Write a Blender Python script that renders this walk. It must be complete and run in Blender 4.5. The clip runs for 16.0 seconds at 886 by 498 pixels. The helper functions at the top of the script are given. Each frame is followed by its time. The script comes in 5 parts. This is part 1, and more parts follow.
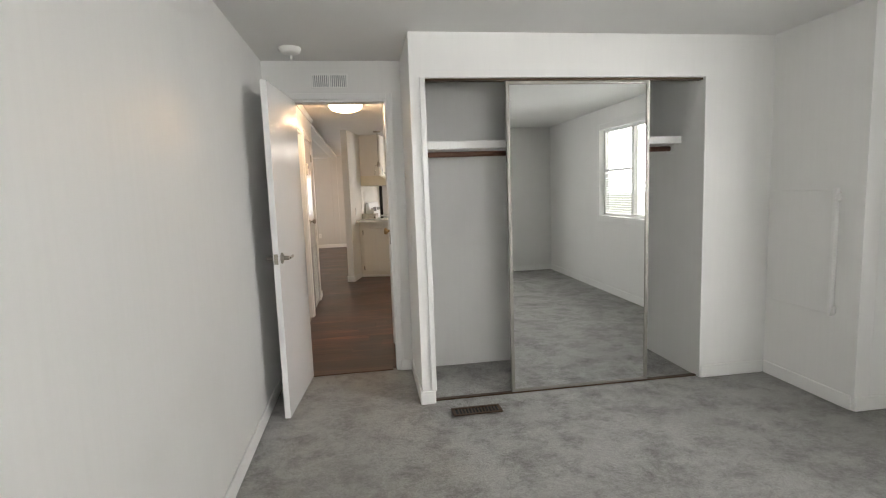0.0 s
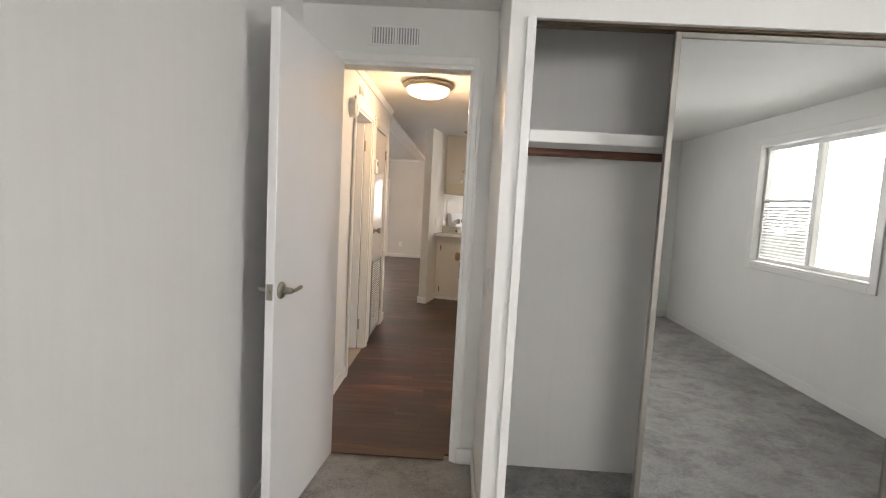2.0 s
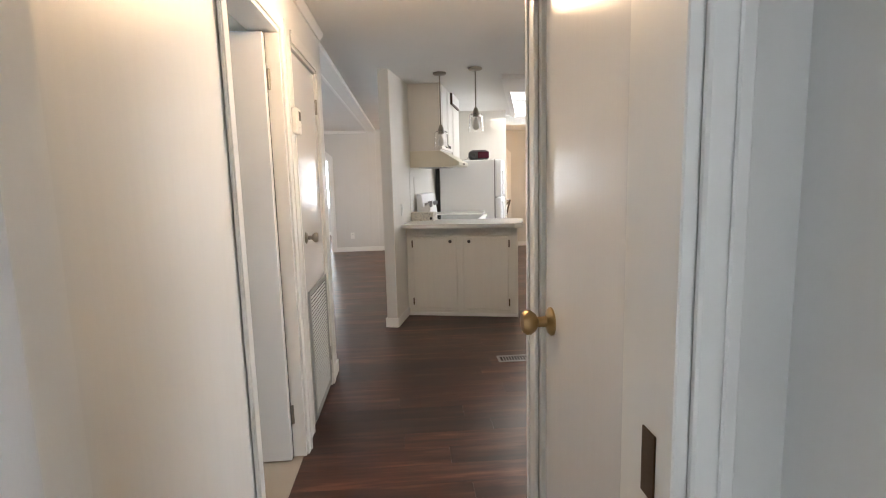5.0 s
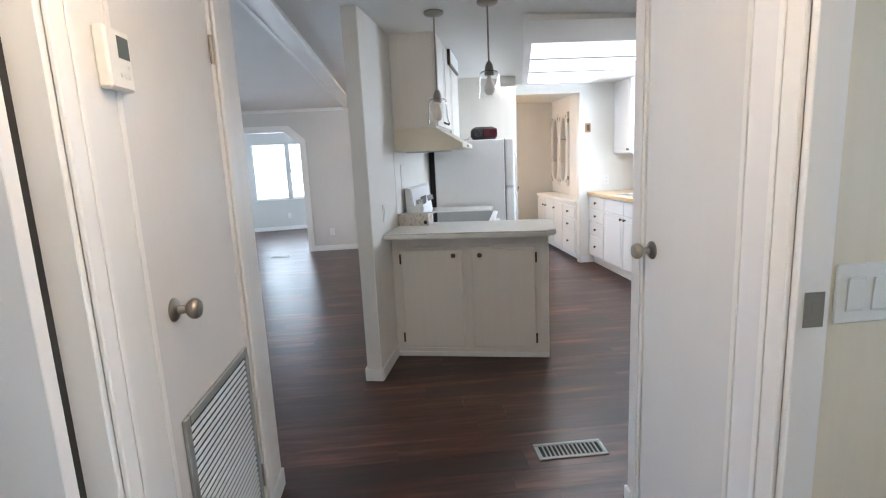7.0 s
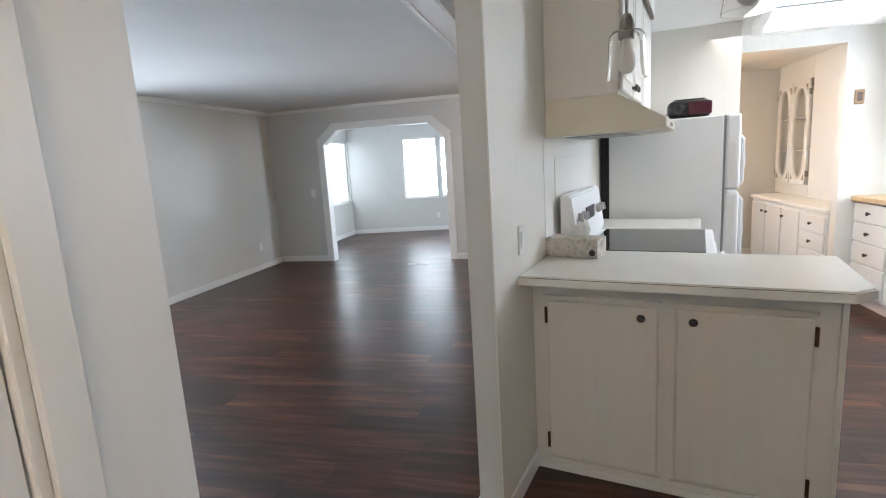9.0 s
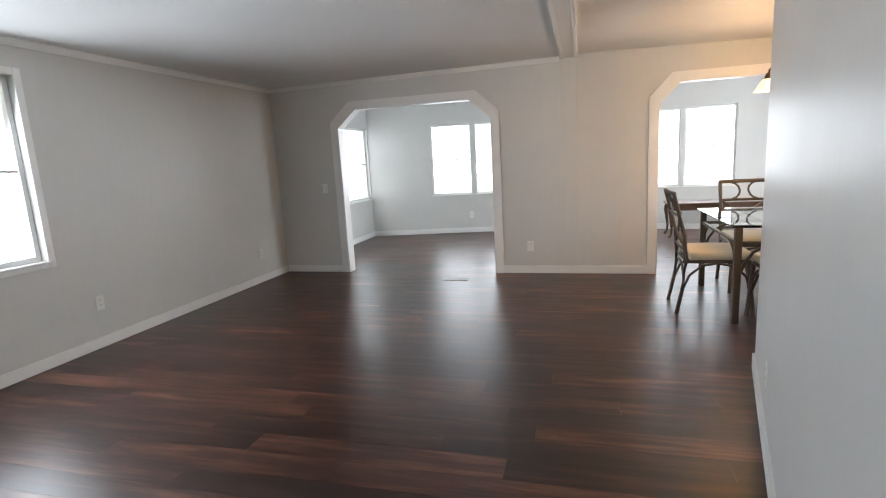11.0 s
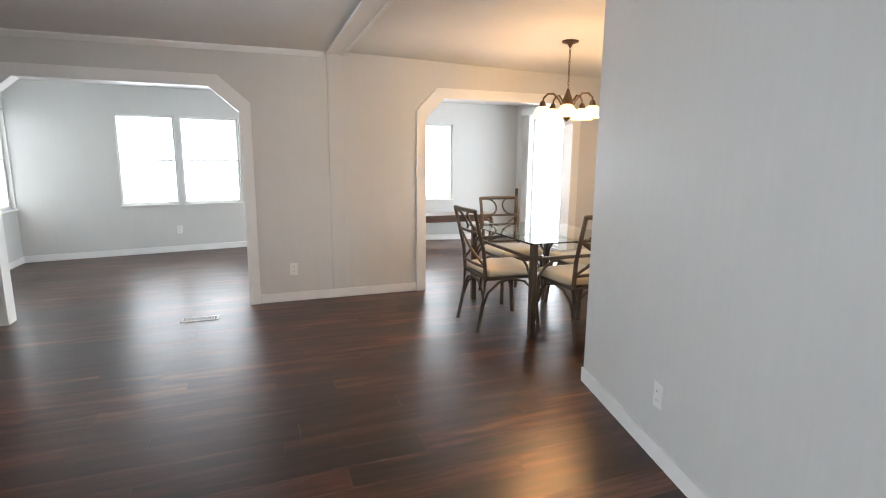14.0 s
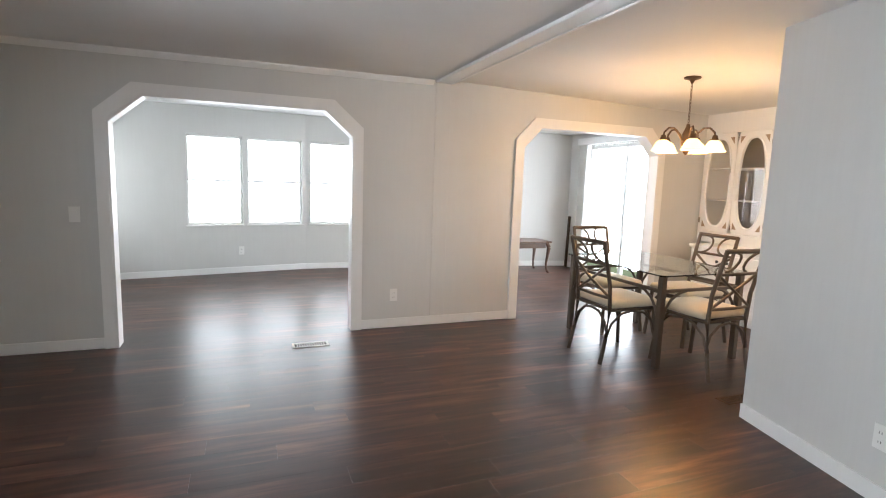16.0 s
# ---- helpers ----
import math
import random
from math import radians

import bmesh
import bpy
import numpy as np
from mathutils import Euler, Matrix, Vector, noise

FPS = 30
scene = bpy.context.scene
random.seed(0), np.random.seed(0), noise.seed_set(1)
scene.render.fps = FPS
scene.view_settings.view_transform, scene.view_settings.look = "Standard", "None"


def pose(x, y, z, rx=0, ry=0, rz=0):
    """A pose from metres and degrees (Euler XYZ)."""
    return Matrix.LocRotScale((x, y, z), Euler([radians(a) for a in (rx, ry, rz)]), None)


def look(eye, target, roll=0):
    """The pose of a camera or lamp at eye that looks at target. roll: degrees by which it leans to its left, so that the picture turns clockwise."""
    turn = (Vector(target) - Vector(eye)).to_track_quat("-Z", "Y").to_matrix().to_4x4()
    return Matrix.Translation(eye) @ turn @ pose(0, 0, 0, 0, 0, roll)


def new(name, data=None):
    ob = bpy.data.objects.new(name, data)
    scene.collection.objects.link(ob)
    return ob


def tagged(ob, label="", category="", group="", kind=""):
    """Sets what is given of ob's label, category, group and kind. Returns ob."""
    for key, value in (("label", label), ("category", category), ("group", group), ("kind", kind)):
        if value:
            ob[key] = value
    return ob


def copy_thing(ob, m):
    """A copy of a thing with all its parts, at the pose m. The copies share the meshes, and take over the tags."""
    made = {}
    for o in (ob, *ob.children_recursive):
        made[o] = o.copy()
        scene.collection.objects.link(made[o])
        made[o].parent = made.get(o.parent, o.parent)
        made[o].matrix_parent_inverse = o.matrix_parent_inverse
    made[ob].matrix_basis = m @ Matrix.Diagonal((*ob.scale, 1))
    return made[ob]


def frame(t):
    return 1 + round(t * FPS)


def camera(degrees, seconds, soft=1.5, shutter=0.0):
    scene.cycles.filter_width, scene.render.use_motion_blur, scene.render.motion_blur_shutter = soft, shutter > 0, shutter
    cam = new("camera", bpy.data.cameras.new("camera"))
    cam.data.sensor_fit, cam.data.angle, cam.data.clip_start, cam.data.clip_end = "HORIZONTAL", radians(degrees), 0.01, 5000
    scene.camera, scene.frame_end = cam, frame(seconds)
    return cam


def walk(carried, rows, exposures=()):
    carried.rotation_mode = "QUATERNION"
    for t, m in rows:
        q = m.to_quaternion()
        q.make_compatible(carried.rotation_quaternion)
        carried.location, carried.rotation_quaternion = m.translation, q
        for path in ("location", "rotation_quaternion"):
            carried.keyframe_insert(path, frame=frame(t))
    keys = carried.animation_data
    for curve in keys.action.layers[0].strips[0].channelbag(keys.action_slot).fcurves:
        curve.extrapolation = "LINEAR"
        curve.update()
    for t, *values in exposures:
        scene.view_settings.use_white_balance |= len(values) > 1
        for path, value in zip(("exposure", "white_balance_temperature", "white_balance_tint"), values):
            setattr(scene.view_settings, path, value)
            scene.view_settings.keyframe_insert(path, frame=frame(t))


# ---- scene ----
cam = camera(82.3, 16.0, soft=1.1)
PATH = [
    (0, (1.77, 0.672, 1.339), (2.061, 2.637, 1.108), -2.1),
    (0.5, (1.802, 0.943, 1.353), (1.943, 2.924, 1.124), -0.1),
    (1, (1.864, 1.287, 1.351), (1.955, 3.275, 1.148), 1.1),
    (1.5, (1.954, 1.561, 1.358), (1.913, 3.555, 1.22), 3.4),
    (2, (1.915, 1.875, 1.339), (1.862, 3.866, 1.154), 3.1),
    (2.5, (1.822, 2.185, 1.337), (1.788, 4.176, 1.148), 1.9),
    (3, (1.753, 2.537, 1.321), (1.769, 4.529, 1.143), 0.7),
    (3.5, (1.644, 2.862, 1.306), (1.685, 4.854, 1.131), 0.2),
    (4, (1.59, 3.219, 1.306), (1.724, 5.205, 1.111), -1.3),
    (4.2, (1.603, 3.375, 1.287), (1.754, 5.358, 1.078), -1.4),
    (6.3, (1.723, 4.756, 1.398), (1.815, 6.724, 1.057), -1.9),
    (6.5, (1.713, 4.909, 1.397), (1.815, 6.877, 1.054), -1.8),
    (7, (1.723, 5.327, 1.386), (1.88, 7.29, 1.037), -2.7),
    (7.5, (1.821, 5.675, 1.342), (2.147, 7.618, 0.993), -0.8),
    (8, (1.798, 6.016, 1.338), (2.193, 7.942, 0.969), 1.3),
    (8.5, (1.763, 6.352, 1.36), (1.765, 8.321, 1.008), -2.6),
    (9, (1.782, 6.721, 1.371), (1.314, 8.636, 1.033), -3.5),
    (9.2, (1.748, 6.859, 1.372), (1.192, 8.749, 1.027), -3.3),
    (11.3, (1.07, 8.283, 1.297), (0.551, 10.182, 0.946), -3.1),
    (11.5, (1.023, 8.412, 1.309), (0.647, 10.343, 0.949), -3.2),
    (12, (0.934, 8.699, 1.28), (1.131, 10.658, 0.929), -1.5),
    (12.5, (0.809, 8.813, 1.266), (1.436, 10.677, 0.903), -2.3),
    (13, (0.71, 8.781, 1.295), (1.403, 10.623, 0.941), -1.9),
    (13.5, (0.567, 8.77, 1.311), (1.254, 10.616, 0.96), 0.6),
    (14, (0.286, 8.82, 1.329), (0.973, 10.666, 0.98), 0.5),
    (14.5, (0.012, 8.915, 1.307), (0.637, 10.785, 0.973), 0.5),
    (15, (-0.175, 9.058, 1.315), (0.352, 10.961, 0.998), 0.9),
    (15.5, (-0.39, 9.177, 1.318), (0.186, 11.071, 1.031), 0.8),
    (16, (-0.667, 9.207, 1.349), (0.056, 11.053, 1.09), 1.9),
]
EXPOSURES = [(0, -0.1, 7050, 15), (2, -0.05, 7100, 17), (3, 0.02, 7250, 18), (4.2, 0.08, 7050, 16), (6.3, 0.12, 5250, 10), (7.2, 0.05, 5550, 10), (8.5, 0.06, 5750, 10), (9.2, 0.06, 5750, 10), (11.3, -0.2, 6250, 13), (12.3, -0.05, 6300, 13), (13.5, -0.05, 6250, 13), (16, 0.06, 6200, 13)]
walk(cam, [(t, look(e, g, r)) for t, e, g, r in PATH], EXPOSURES)

# ---- world, sun, lamps ----
world = bpy.data.worlds.new("world")
scene.world = world
world.use_nodes = True
wn = world.node_tree.nodes
sky = wn.new("ShaderNodeTexSky")
sky.sky_type, sky.sun_disc = "NISHITA", False
sky.sun_elevation, sky.sun_rotation = radians(52), radians(200)
sky.air_density, sky.dust_density = 1.5, 4.0
wn["Background"].inputs["Strength"].default_value = 0.15
world.node_tree.links.new(sky.outputs["Color"], wn["Background"].inputs["Color"])
sun = new("sun", bpy.data.lights.new("sun", "SUN"))
sun.data.energy, sun.data.angle, sun.data.color = 1.2, radians(12), (1, 0.97, 0.92)
sun.matrix_world = look((-6, 40, 40), (0, 10, 0))


def window_light(name, eye, target, width, height, watts, color=(0.89, 0.95, 1.0)):
    """Daylight that falls in through one opening."""
    lamp = new(name, bpy.data.lights.new(name, "AREA"))
    lamp.data.shape, lamp.data.size, lamp.data.size_y = "RECTANGLE", width, height
    lamp.data.energy, lamp.data.color = watts, color
    lamp.matrix_world = look(eye, target)
    return lamp


def bulb_light(name, at, watts, color, radius=0.05):
    lamp = new(name, bpy.data.lights.new(name, "POINT"))
    lamp.data.energy, lamp.data.color, lamp.data.shadow_soft_size = watts, color, radius
    lamp.location = at
    return lamp


DAY = 1.0
WARM = (1.0, 0.58, 0.24)
window_light("daylight_bedroom", (5.55, 0.80, 1.75), (3.1, 3.9, 0.85), 1.5, 1.1, 115 * DAY)
# Added lamp for an assumed, unseen end window; brightens closet front and carpet.
window_light("assumed_daylight_bedroom_end", (2.3, -1.09, 1.475), (2.6, 4.0, 1.0), 1.36, 1.02, 27 * DAY)
window_light("daylight_side_room", (4.84, 5.75, 1.5), (0, 5.75, 1.4), 0.75, 1.0, 18 * DAY)
window_light("daylight_bathroom", (-2.61, 5.60, 1.5), (4, 5.60, 1.4), 0.55, 0.8, 22 * DAY, (0.58, 0.77, 1.0))
window_light("daylight_kitchen", (4.84, 10.45, 1.6), (0, 10.45, 1.4), 0.72, 1.0, 26 * DAY)
window_light("daylight_living", (-2.61, 10.03, 1.38), (2.5, 10.03, 0.0), 1.3, 1.2, 52 * DAY)
window_light("daylight_west", (-2.61, 16.0, 1.3), (4, 16.0, 1.1), 0.86, 1.1, 10 * DAY)
window_light("daylight_bay_west", (-0.66, 16.95, 1.3), (0.05, 12.8, 1.0), 1.45, 1.1, 20 * DAY)
window_light("daylight_bay_front", (0.99, 17.09, 1.3), (0.99, 12.8, 1.0), 1.5, 1.1, 20 * DAY)
window_light("daylight_bay_east", (2.64, 16.95, 1.3), (1.93, 12.8, 1.0), 1.45, 1.1, 20 * DAY)
window_light("daylight_slider", (4.59, 15.15, 1.05), (0, 15.15, 0.8), 1.6, 1.8, 68 * DAY)
bulb_light("hall_bulb", (1.62, 5.99, 2.08), 24, (1.0, 0.68, 0.39), 0.08)
for k in range(5):
    a = radians(72 * k + 20)
    bulb_light("chandelier_bulb", (2.66 + 0.2 * math.cos(a), 12.39 + 0.2 * math.sin(a), 1.70), 9, WARM, 0.03)
box_light = window_light("kitchen_tubes", (3.36, 10.2, 2.13), (3.36, 10.2, 0), 1.0, 1.9, 16, (1.0, 0.90, 0.76))


# ---- materials ----
def nodes_of(name):
    m = bpy.data.materials.new(name)
    m.use_nodes = True
    return m, m.node_tree.nodes, m.node_tree.links, m.node_tree.nodes["Principled BSDF"]


def coords(n, l, scale, kind="Object", world_space=False):
    """Mapped coordinates; world_space takes the place in the world."""
    if world_space:
        src = n.new("ShaderNodeNewGeometry").outputs["Position"]
    else:
        src = n.new("ShaderNodeTexCoord").outputs[kind]
    mp = n.new("ShaderNodeMapping")
    mp.inputs["Scale"].default_value = scale
    l.new(src, mp.inputs["Vector"])
    return mp.outputs["Vector"]


def noise_tex(n, l, vec, scale, detail=4.0, rough=0.6):
    t = n.new("ShaderNodeTexNoise")
    t.inputs["Scale"].default_value, t.inputs["Detail"].default_value, t.inputs["Roughness"].default_value = scale, detail, rough
    l.new(vec, t.inputs["Vector"])
    return t.outputs["Fac"]


def ramp(n, l, fac, stops):
    r = n.new("ShaderNodeValToRGB")
    e = r.color_ramp.elements
    while len(e) < len(stops):
        e.new(0.5)
    for i, (p, c) in enumerate(stops):
        e[i].position, e[i].color = p, (*c, 1)
    l.new(fac, r.inputs["Fac"])
    return r.outputs["Color"]


def mixed(n, l, a, b, fac, mode="MIX"):
    m = n.new("ShaderNodeMix")
    m.data_type, m.blend_type = "RGBA", mode
    for sock, v in ((m.inputs[6], a), (m.inputs[7], b), (m.inputs[0], fac)):
        if isinstance(v, (float, int)):
            sock.default_value = v
        elif isinstance(v, tuple):
            sock.default_value = (*v, 1)
        else:
            l.new(v, sock)
    return m.outputs[2]


def bump(n, l, p, height, strength, distance=0.002, normal=None):
    b = n.new("ShaderNodeBump")
    b.inputs["Strength"].default_value, b.inputs["Distance"].default_value = strength, distance
    l.new(height, b.inputs["Height"])
    if normal is not None:
        l.new(normal, b.inputs["Normal"])
    l.new(b.outputs["Normal"], p.inputs["Normal"])
    return b.outputs["Normal"]


def paint(name, color, rough=0.5, streak=0.05, bumpy=0.25, vertical=True, wear=0.0):
    """House paint: faint streaks along the boards, fine roller texture, slow stains."""
    m, n, l, p = nodes_of(name)
    v1 = coords(n, l, (14, 14, 0.7) if vertical else (3, 3, 3), world_space=True)
    v2 = coords(n, l, (1, 1, 1), world_space=True)
    streaks, stains, grain = noise_tex(n, l, v1, 3, 6), noise_tex(n, l, v2, 1.1, 3), noise_tex(n, l, v2, 240, 2)
    dark = tuple(c * (1 - streak * 2) for c in color)
    c1 = mixed(n, l, dark, color, ramp(n, l, streaks, [(0.3, (0, 0, 0)), (0.6, (1, 1, 1))]))
    c2 = mixed(n, l, c1, tuple(c * (0.93 - wear) for c in color), ramp(n, l, stains, [(0.5, (0, 0, 0)), (0.75, (0.8, 0.8, 0.8))]))
    l.new(c2, p.inputs["Base Color"])
    l.new(ramp(n, l, stains, [(0.2, (rough - 0.02,) * 3), (0.8, (rough + 0.02,) * 3)]), p.inputs["Roughness"])
    hgt = n.new("ShaderNodeMath")
    hgt.operation = "MULTIPLY_ADD"
    l.new(grain, hgt.inputs[0])
    hgt.inputs[1].default_value = 0.5
    l.new(streaks, hgt.inputs[2])
    bump(n, l, p, hgt.outputs[0], bumpy, 0.0015)
    return m


def plain(name, color, rough=0.4, metal=0.0, vary=0.08, scale=30.0, bumpy=0.1):
    """A small thing's surface with a little unevenness."""
    m, n, l, p = nodes_of(name)
    v = coords(n, l, (1, 1, 1))
    a, b = noise_tex(n, l, v, scale, 5), noise_tex(n, l, v, scale * 0.15, 2)
    c = mixed(n, l, tuple(x * (1 - vary) for x in color), tuple(min(1, x * (1 + vary)) for x in color), b)
    l.new(c, p.inputs["Base Color"])
    p.inputs["Metallic"].default_value = metal
    l.new(ramp(n, l, a, [(0.3, (max(0.03, rough - 0.06),) * 3), (0.7, (rough + 0.06,) * 3)]), p.inputs["Roughness"])
    bump(n, l, p, a, bumpy, 0.0006)
    return m


def glowing(name, color, strength):
    m, n, l, p = nodes_of(name)
    p.inputs["Base Color"].default_value = (*color, 1)
    p.inputs["Emission Color"].default_value = (*color, 1)
    p.inputs["Emission Strength"].default_value = strength
    p.inputs["Roughness"].default_value = 0.35
    return m


def glassy(name, color=(1, 1, 1), rough=0.0, ior=1.45):
    m, n, l, p = nodes_of(name)
    p.inputs["Base Color"].default_value = (*color, 1)
    p.inputs["Transmission Weight"].default_value = 1.0
    p.inputs["Roughness"].default_value, p.inputs["IOR"].default_value = rough, ior
    return m


def plank_wood(name):
    """Dark red-brown vinyl planks that run along x, with streaked grain and a satin finish."""
    m, n, l, p = nodes_of(name)
    info = n.new("ShaderNodeObjectInfo")
    geo = n.new("ShaderNodeNewGeometry")
    rnd = n.new("ShaderNodeMath")
    rnd.operation = "ADD"
    l.new(info.outputs["Random"], rnd.inputs[0])
    l.new(geo.outputs["Random Per Island"], rnd.inputs[1])
    frac = n.new("ShaderNodeMath")
    frac.operation = "FRACT"
    l.new(rnd.outputs[0], frac.inputs[0])
    shift = n.new("ShaderNodeCombineXYZ")
    big = n.new("ShaderNodeMath")
    big.operation = "MULTIPLY"
    big.inputs[1].default_value = 37.0
    l.new(frac.outputs[0], big.inputs[0])
    l.new(big.outputs[0], shift.inputs["Z"])
    l.new(big.outputs[0], shift.inputs["X"])
    add = n.new("ShaderNodeVectorMath")
    l.new(geo.outputs["Position"], add.inputs[0])
    l.new(shift.outputs[0], add.inputs[1])
    mp = n.new("ShaderNodeMapping")
    mp.inputs["Scale"].default_value = (0.62, 6.0, 1)
    l.new(add.outputs[0], mp.inputs["Vector"])
    fine, wide = noise_tex(n, l, mp.outputs[0], 3.0, 5, 0.58), noise_tex(n, l, mp.outputs[0], 0.7, 3)
    c1 = ramp(n, l, fine, [(0.34, (0.015, 0.0047, 0.0030)), (0.50, (0.060, 0.0195, 0.0112)), (0.68, (0.165, 0.070, 0.040))])
    c2 = mixed(n, l, c1, (0.021, 0.0072, 0.0046), ramp(n, l, wide, [(0.40, (0, 0, 0)), (0.60, (0.80, 0.80, 0.80))]))
    tone = ramp(n, l, frac.outputs[0], [(0.0, (0.52, 0.51, 0.51)), (1.0, (1.40, 1.34, 1.28))])
    l.new(mixed(n, l, c2, tone, 1.0, "MULTIPLY"), p.inputs["Base Color"])
    v2 = coords(n, l, (1, 1, 1), world_space=True)
    wear = noise_tex(n, l, v2, 1.7, 5)
    l.new(ramp(n, l, wear, [(0.3, (0.29,) * 3), (0.75, (0.37,) * 3)]), p.inputs["Roughness"])
    p.inputs["Specular IOR Level"].default_value = 0.55
    bump(n, l, p, fine, 0.16, 0.001)
    return m


def carpet_pile(name):
    """Worn grey plush with darker trodden patches."""
    m, n, l, p = nodes_of(name)
    v = coords(n, l, (1, 1, 1), world_space=True)
    tuft, mid, patch, slow = noise_tex(n, l, v, 170, 4, 0.8), noise_tex(n, l, v, 22, 6, 0.75), noise_tex(n, l, v, 4.6, 8, 0.78), noise_tex(n, l, v, 0.8, 2)
    c1 = ramp(n, l, tuft, [(0.3, (0.155, 0.151, 0.141)), (0.7, (0.62, 0.61, 0.58))])
    c2 = mixed(n, l, c1, (0.088, 0.082, 0.073), ramp(n, l, patch, [(0.45, (0, 0, 0)), (0.68, (0.80, 0.80, 0.80))]))
    c3 = mixed(n, l, c2, (0.52, 0.518, 0.50), ramp(n, l, mid, [(0.50, (0, 0, 0)), (0.75, (0.5, 0.5, 0.5))]))
    c4 = mixed(n, l, c3, (0.16, 0.15, 0.135), ramp(n, l, slow, [(0.45, (0, 0, 0)), (0.7, (0.45, 0.45, 0.45))]))
    l.new(c4, p.inputs["Base Color"])
    p.inputs["Roughness"].default_value = 1.0
    p.inputs["Specular IOR Level"].default_value = 0.1
    p.inputs["Sheen Weight"].default_value = 0.25
    nrm = bump(n, l, p, mid, 0.9, 0.02)
    bump(n, l, p, tuft, 0.8, 0.006, nrm)
    return m


def butcher_block(name):
    m, n, l, p = nodes_of(name)
    v = coords(n, l, (30, 1.5, 30))
    f = noise_tex(n, l, v, 2.0, 6)
    l.new(ramp(n, l, f, [(0.3, (0.50, 0.33, 0.16)), (0.7, (0.68, 0.50, 0.29))]), p.inputs["Base Color"])
    p.inputs["Roughness"].default_value = 0.35
    bump(n, l, p, f, 0.1, 0.001)
    return m


def stained_wood(name, a, b, rough=0.35, scale=(1.5, 25, 25)):
    m, n, l, p = nodes_of(name)
    v = coords(n, l, scale)
    f = noise_tex(n, l, v, 2.0, 6)
    l.new(ramp(n, l, f, [(0.3, a), (0.7, b)]), p.inputs["Base Color"])
    p.inputs["Roughness"].default_value = rough
    bump(n, l, p, f, 0.12, 0.001)
    return m


def speckled_tissue_box(name):
    m, n, l, p = nodes_of(name)
    f = noise_tex(n, l, coords(n, l, (1, 1, 1)), 22, 5)
    l.new(ramp(n, l, f, [(0.35, (0.30, 0.27, 0.23)), (0.5, (0.62, 0.58, 0.52)), (0.65, (0.42, 0.40, 0.37))]), p.inputs["Base Color"])
    p.inputs["Roughness"].default_value = 0.6
    return m


def fabric(name, color):
    m, n, l, p = nodes_of(name)
    v = coords(n, l, (1, 1, 1))
    f, g = noise_tex(n, l, v, 320, 3), noise_tex(n, l, v, 9, 4)
    l.new(mixed(n, l, tuple(c * 0.8 for c in color), color, g), p.inputs["Base Color"])
    p.inputs["Roughness"].default_value, p.inputs["Sheen Weight"].default_value = 0.95, 0.3
    bump(n, l, p, f, 0.4, 0.001)
    return m


def ceiling_paint(name):
    m, n, l, p = nodes_of(name)
    v = coords(n, l, (1, 1, 1), world_space=True)
    f, g = noise_tex(n, l, v, 90, 4, 0.7), noise_tex(n, l, v, 1.5, 3)
    l.new(mixed(n, l, (0.70, 0.70, 0.68), (0.78, 0.78, 0.76), g), p.inputs["Base Color"])
    p.inputs["Roughness"].default_value = 0.75
    bump(n, l, p, f, 0.5, 0.003)
    return m


WALL = paint("grey_wall_paint", (0.61, 0.61, 0.585), 0.38, 0.012, 0.13)
WALL_BED = paint("bedroom_wall_paint", (0.77, 0.77, 0.75), 0.42, 0.010, 0.12)
CREAM = paint("cream_wall_paint", (0.74, 0.67, 0.53), 0.45, 0.02, 0.2)
KITCHEN_PAINT = paint("kitchen_wall_paint", (0.76, 0.74, 0.69), 0.45, 0.015, 0.2)
TRIM = paint("white_trim_paint", (0.80, 0.80, 0.78), 0.35, 0.01, 0.15)
DOOR_PAINT = paint("white_door_enamel", (0.78, 0.78, 0.78), 0.19, 0.004, 0.20)
CABINET = paint("cream_cabinet_enamel", (0.75, 0.73, 0.68), 0.35, 0.015, 0.15)
WHITE_CABINET = paint("white_cabinet_enamel", (0.82, 0.82, 0.82), 0.32, 0.01, 0.1)
CEILING = ceiling_paint("textured_ceiling_paint")
PLANK = plank_wood("dark_wood_plank")
CARPET = carpet_pile("grey_carpet_pile")
LAMINATE = plain("white_laminate", (0.78, 0.78, 0.74), 0.18, 0, 0.03, 60, 0.04)
BUTCHER = butcher_block("maple_butcher_block")
APPLIANCE = plain("white_appliance_enamel", (0.80, 0.81, 0.82), 0.38, 0, 0.02, 200, 0.15)
BLACK_GLASS = plain("black_ceramic_glass", (0.03, 0.035, 0.035), 0.06, 0, 0.05, 20, 0.0)
# Near-black that paints in the shade of gaps and recesses; also the subfloor.
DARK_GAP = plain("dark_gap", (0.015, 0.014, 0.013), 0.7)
HOOD_PAINT = plain("almond_hood_enamel", (0.72, 0.68, 0.56), 0.35, 0, 0.04)
NICKEL = plain("brushed_nickel", (0.33, 0.31, 0.27), 0.36, 1.0, 0.06, 80)
BRASS = plain("aged_brass", (0.42, 0.30, 0.15), 0.38, 1.0, 0.1, 60)
BRONZE = plain("dark_bronze", (0.10, 0.065, 0.04), 0.4, 0.85, 0.2, 40)
PEWTER = plain("dark_pewter", (0.10, 0.10, 0.10), 0.35, 0.9, 0.1, 60)
STEEL = plain("stainless_steel", (0.6, 0.6, 0.6), 0.18, 1.0, 0.04, 60)
CHAIR_METAL = plain("dark_brown_chair_metal", (0.105, 0.078, 0.055), 0.45, 0.35, 0.2, 40, 0.15)
SEAT = fabric("cream_seat_fabric", (0.66, 0.56, 0.40))
GLASS = glassy("clear_glass")
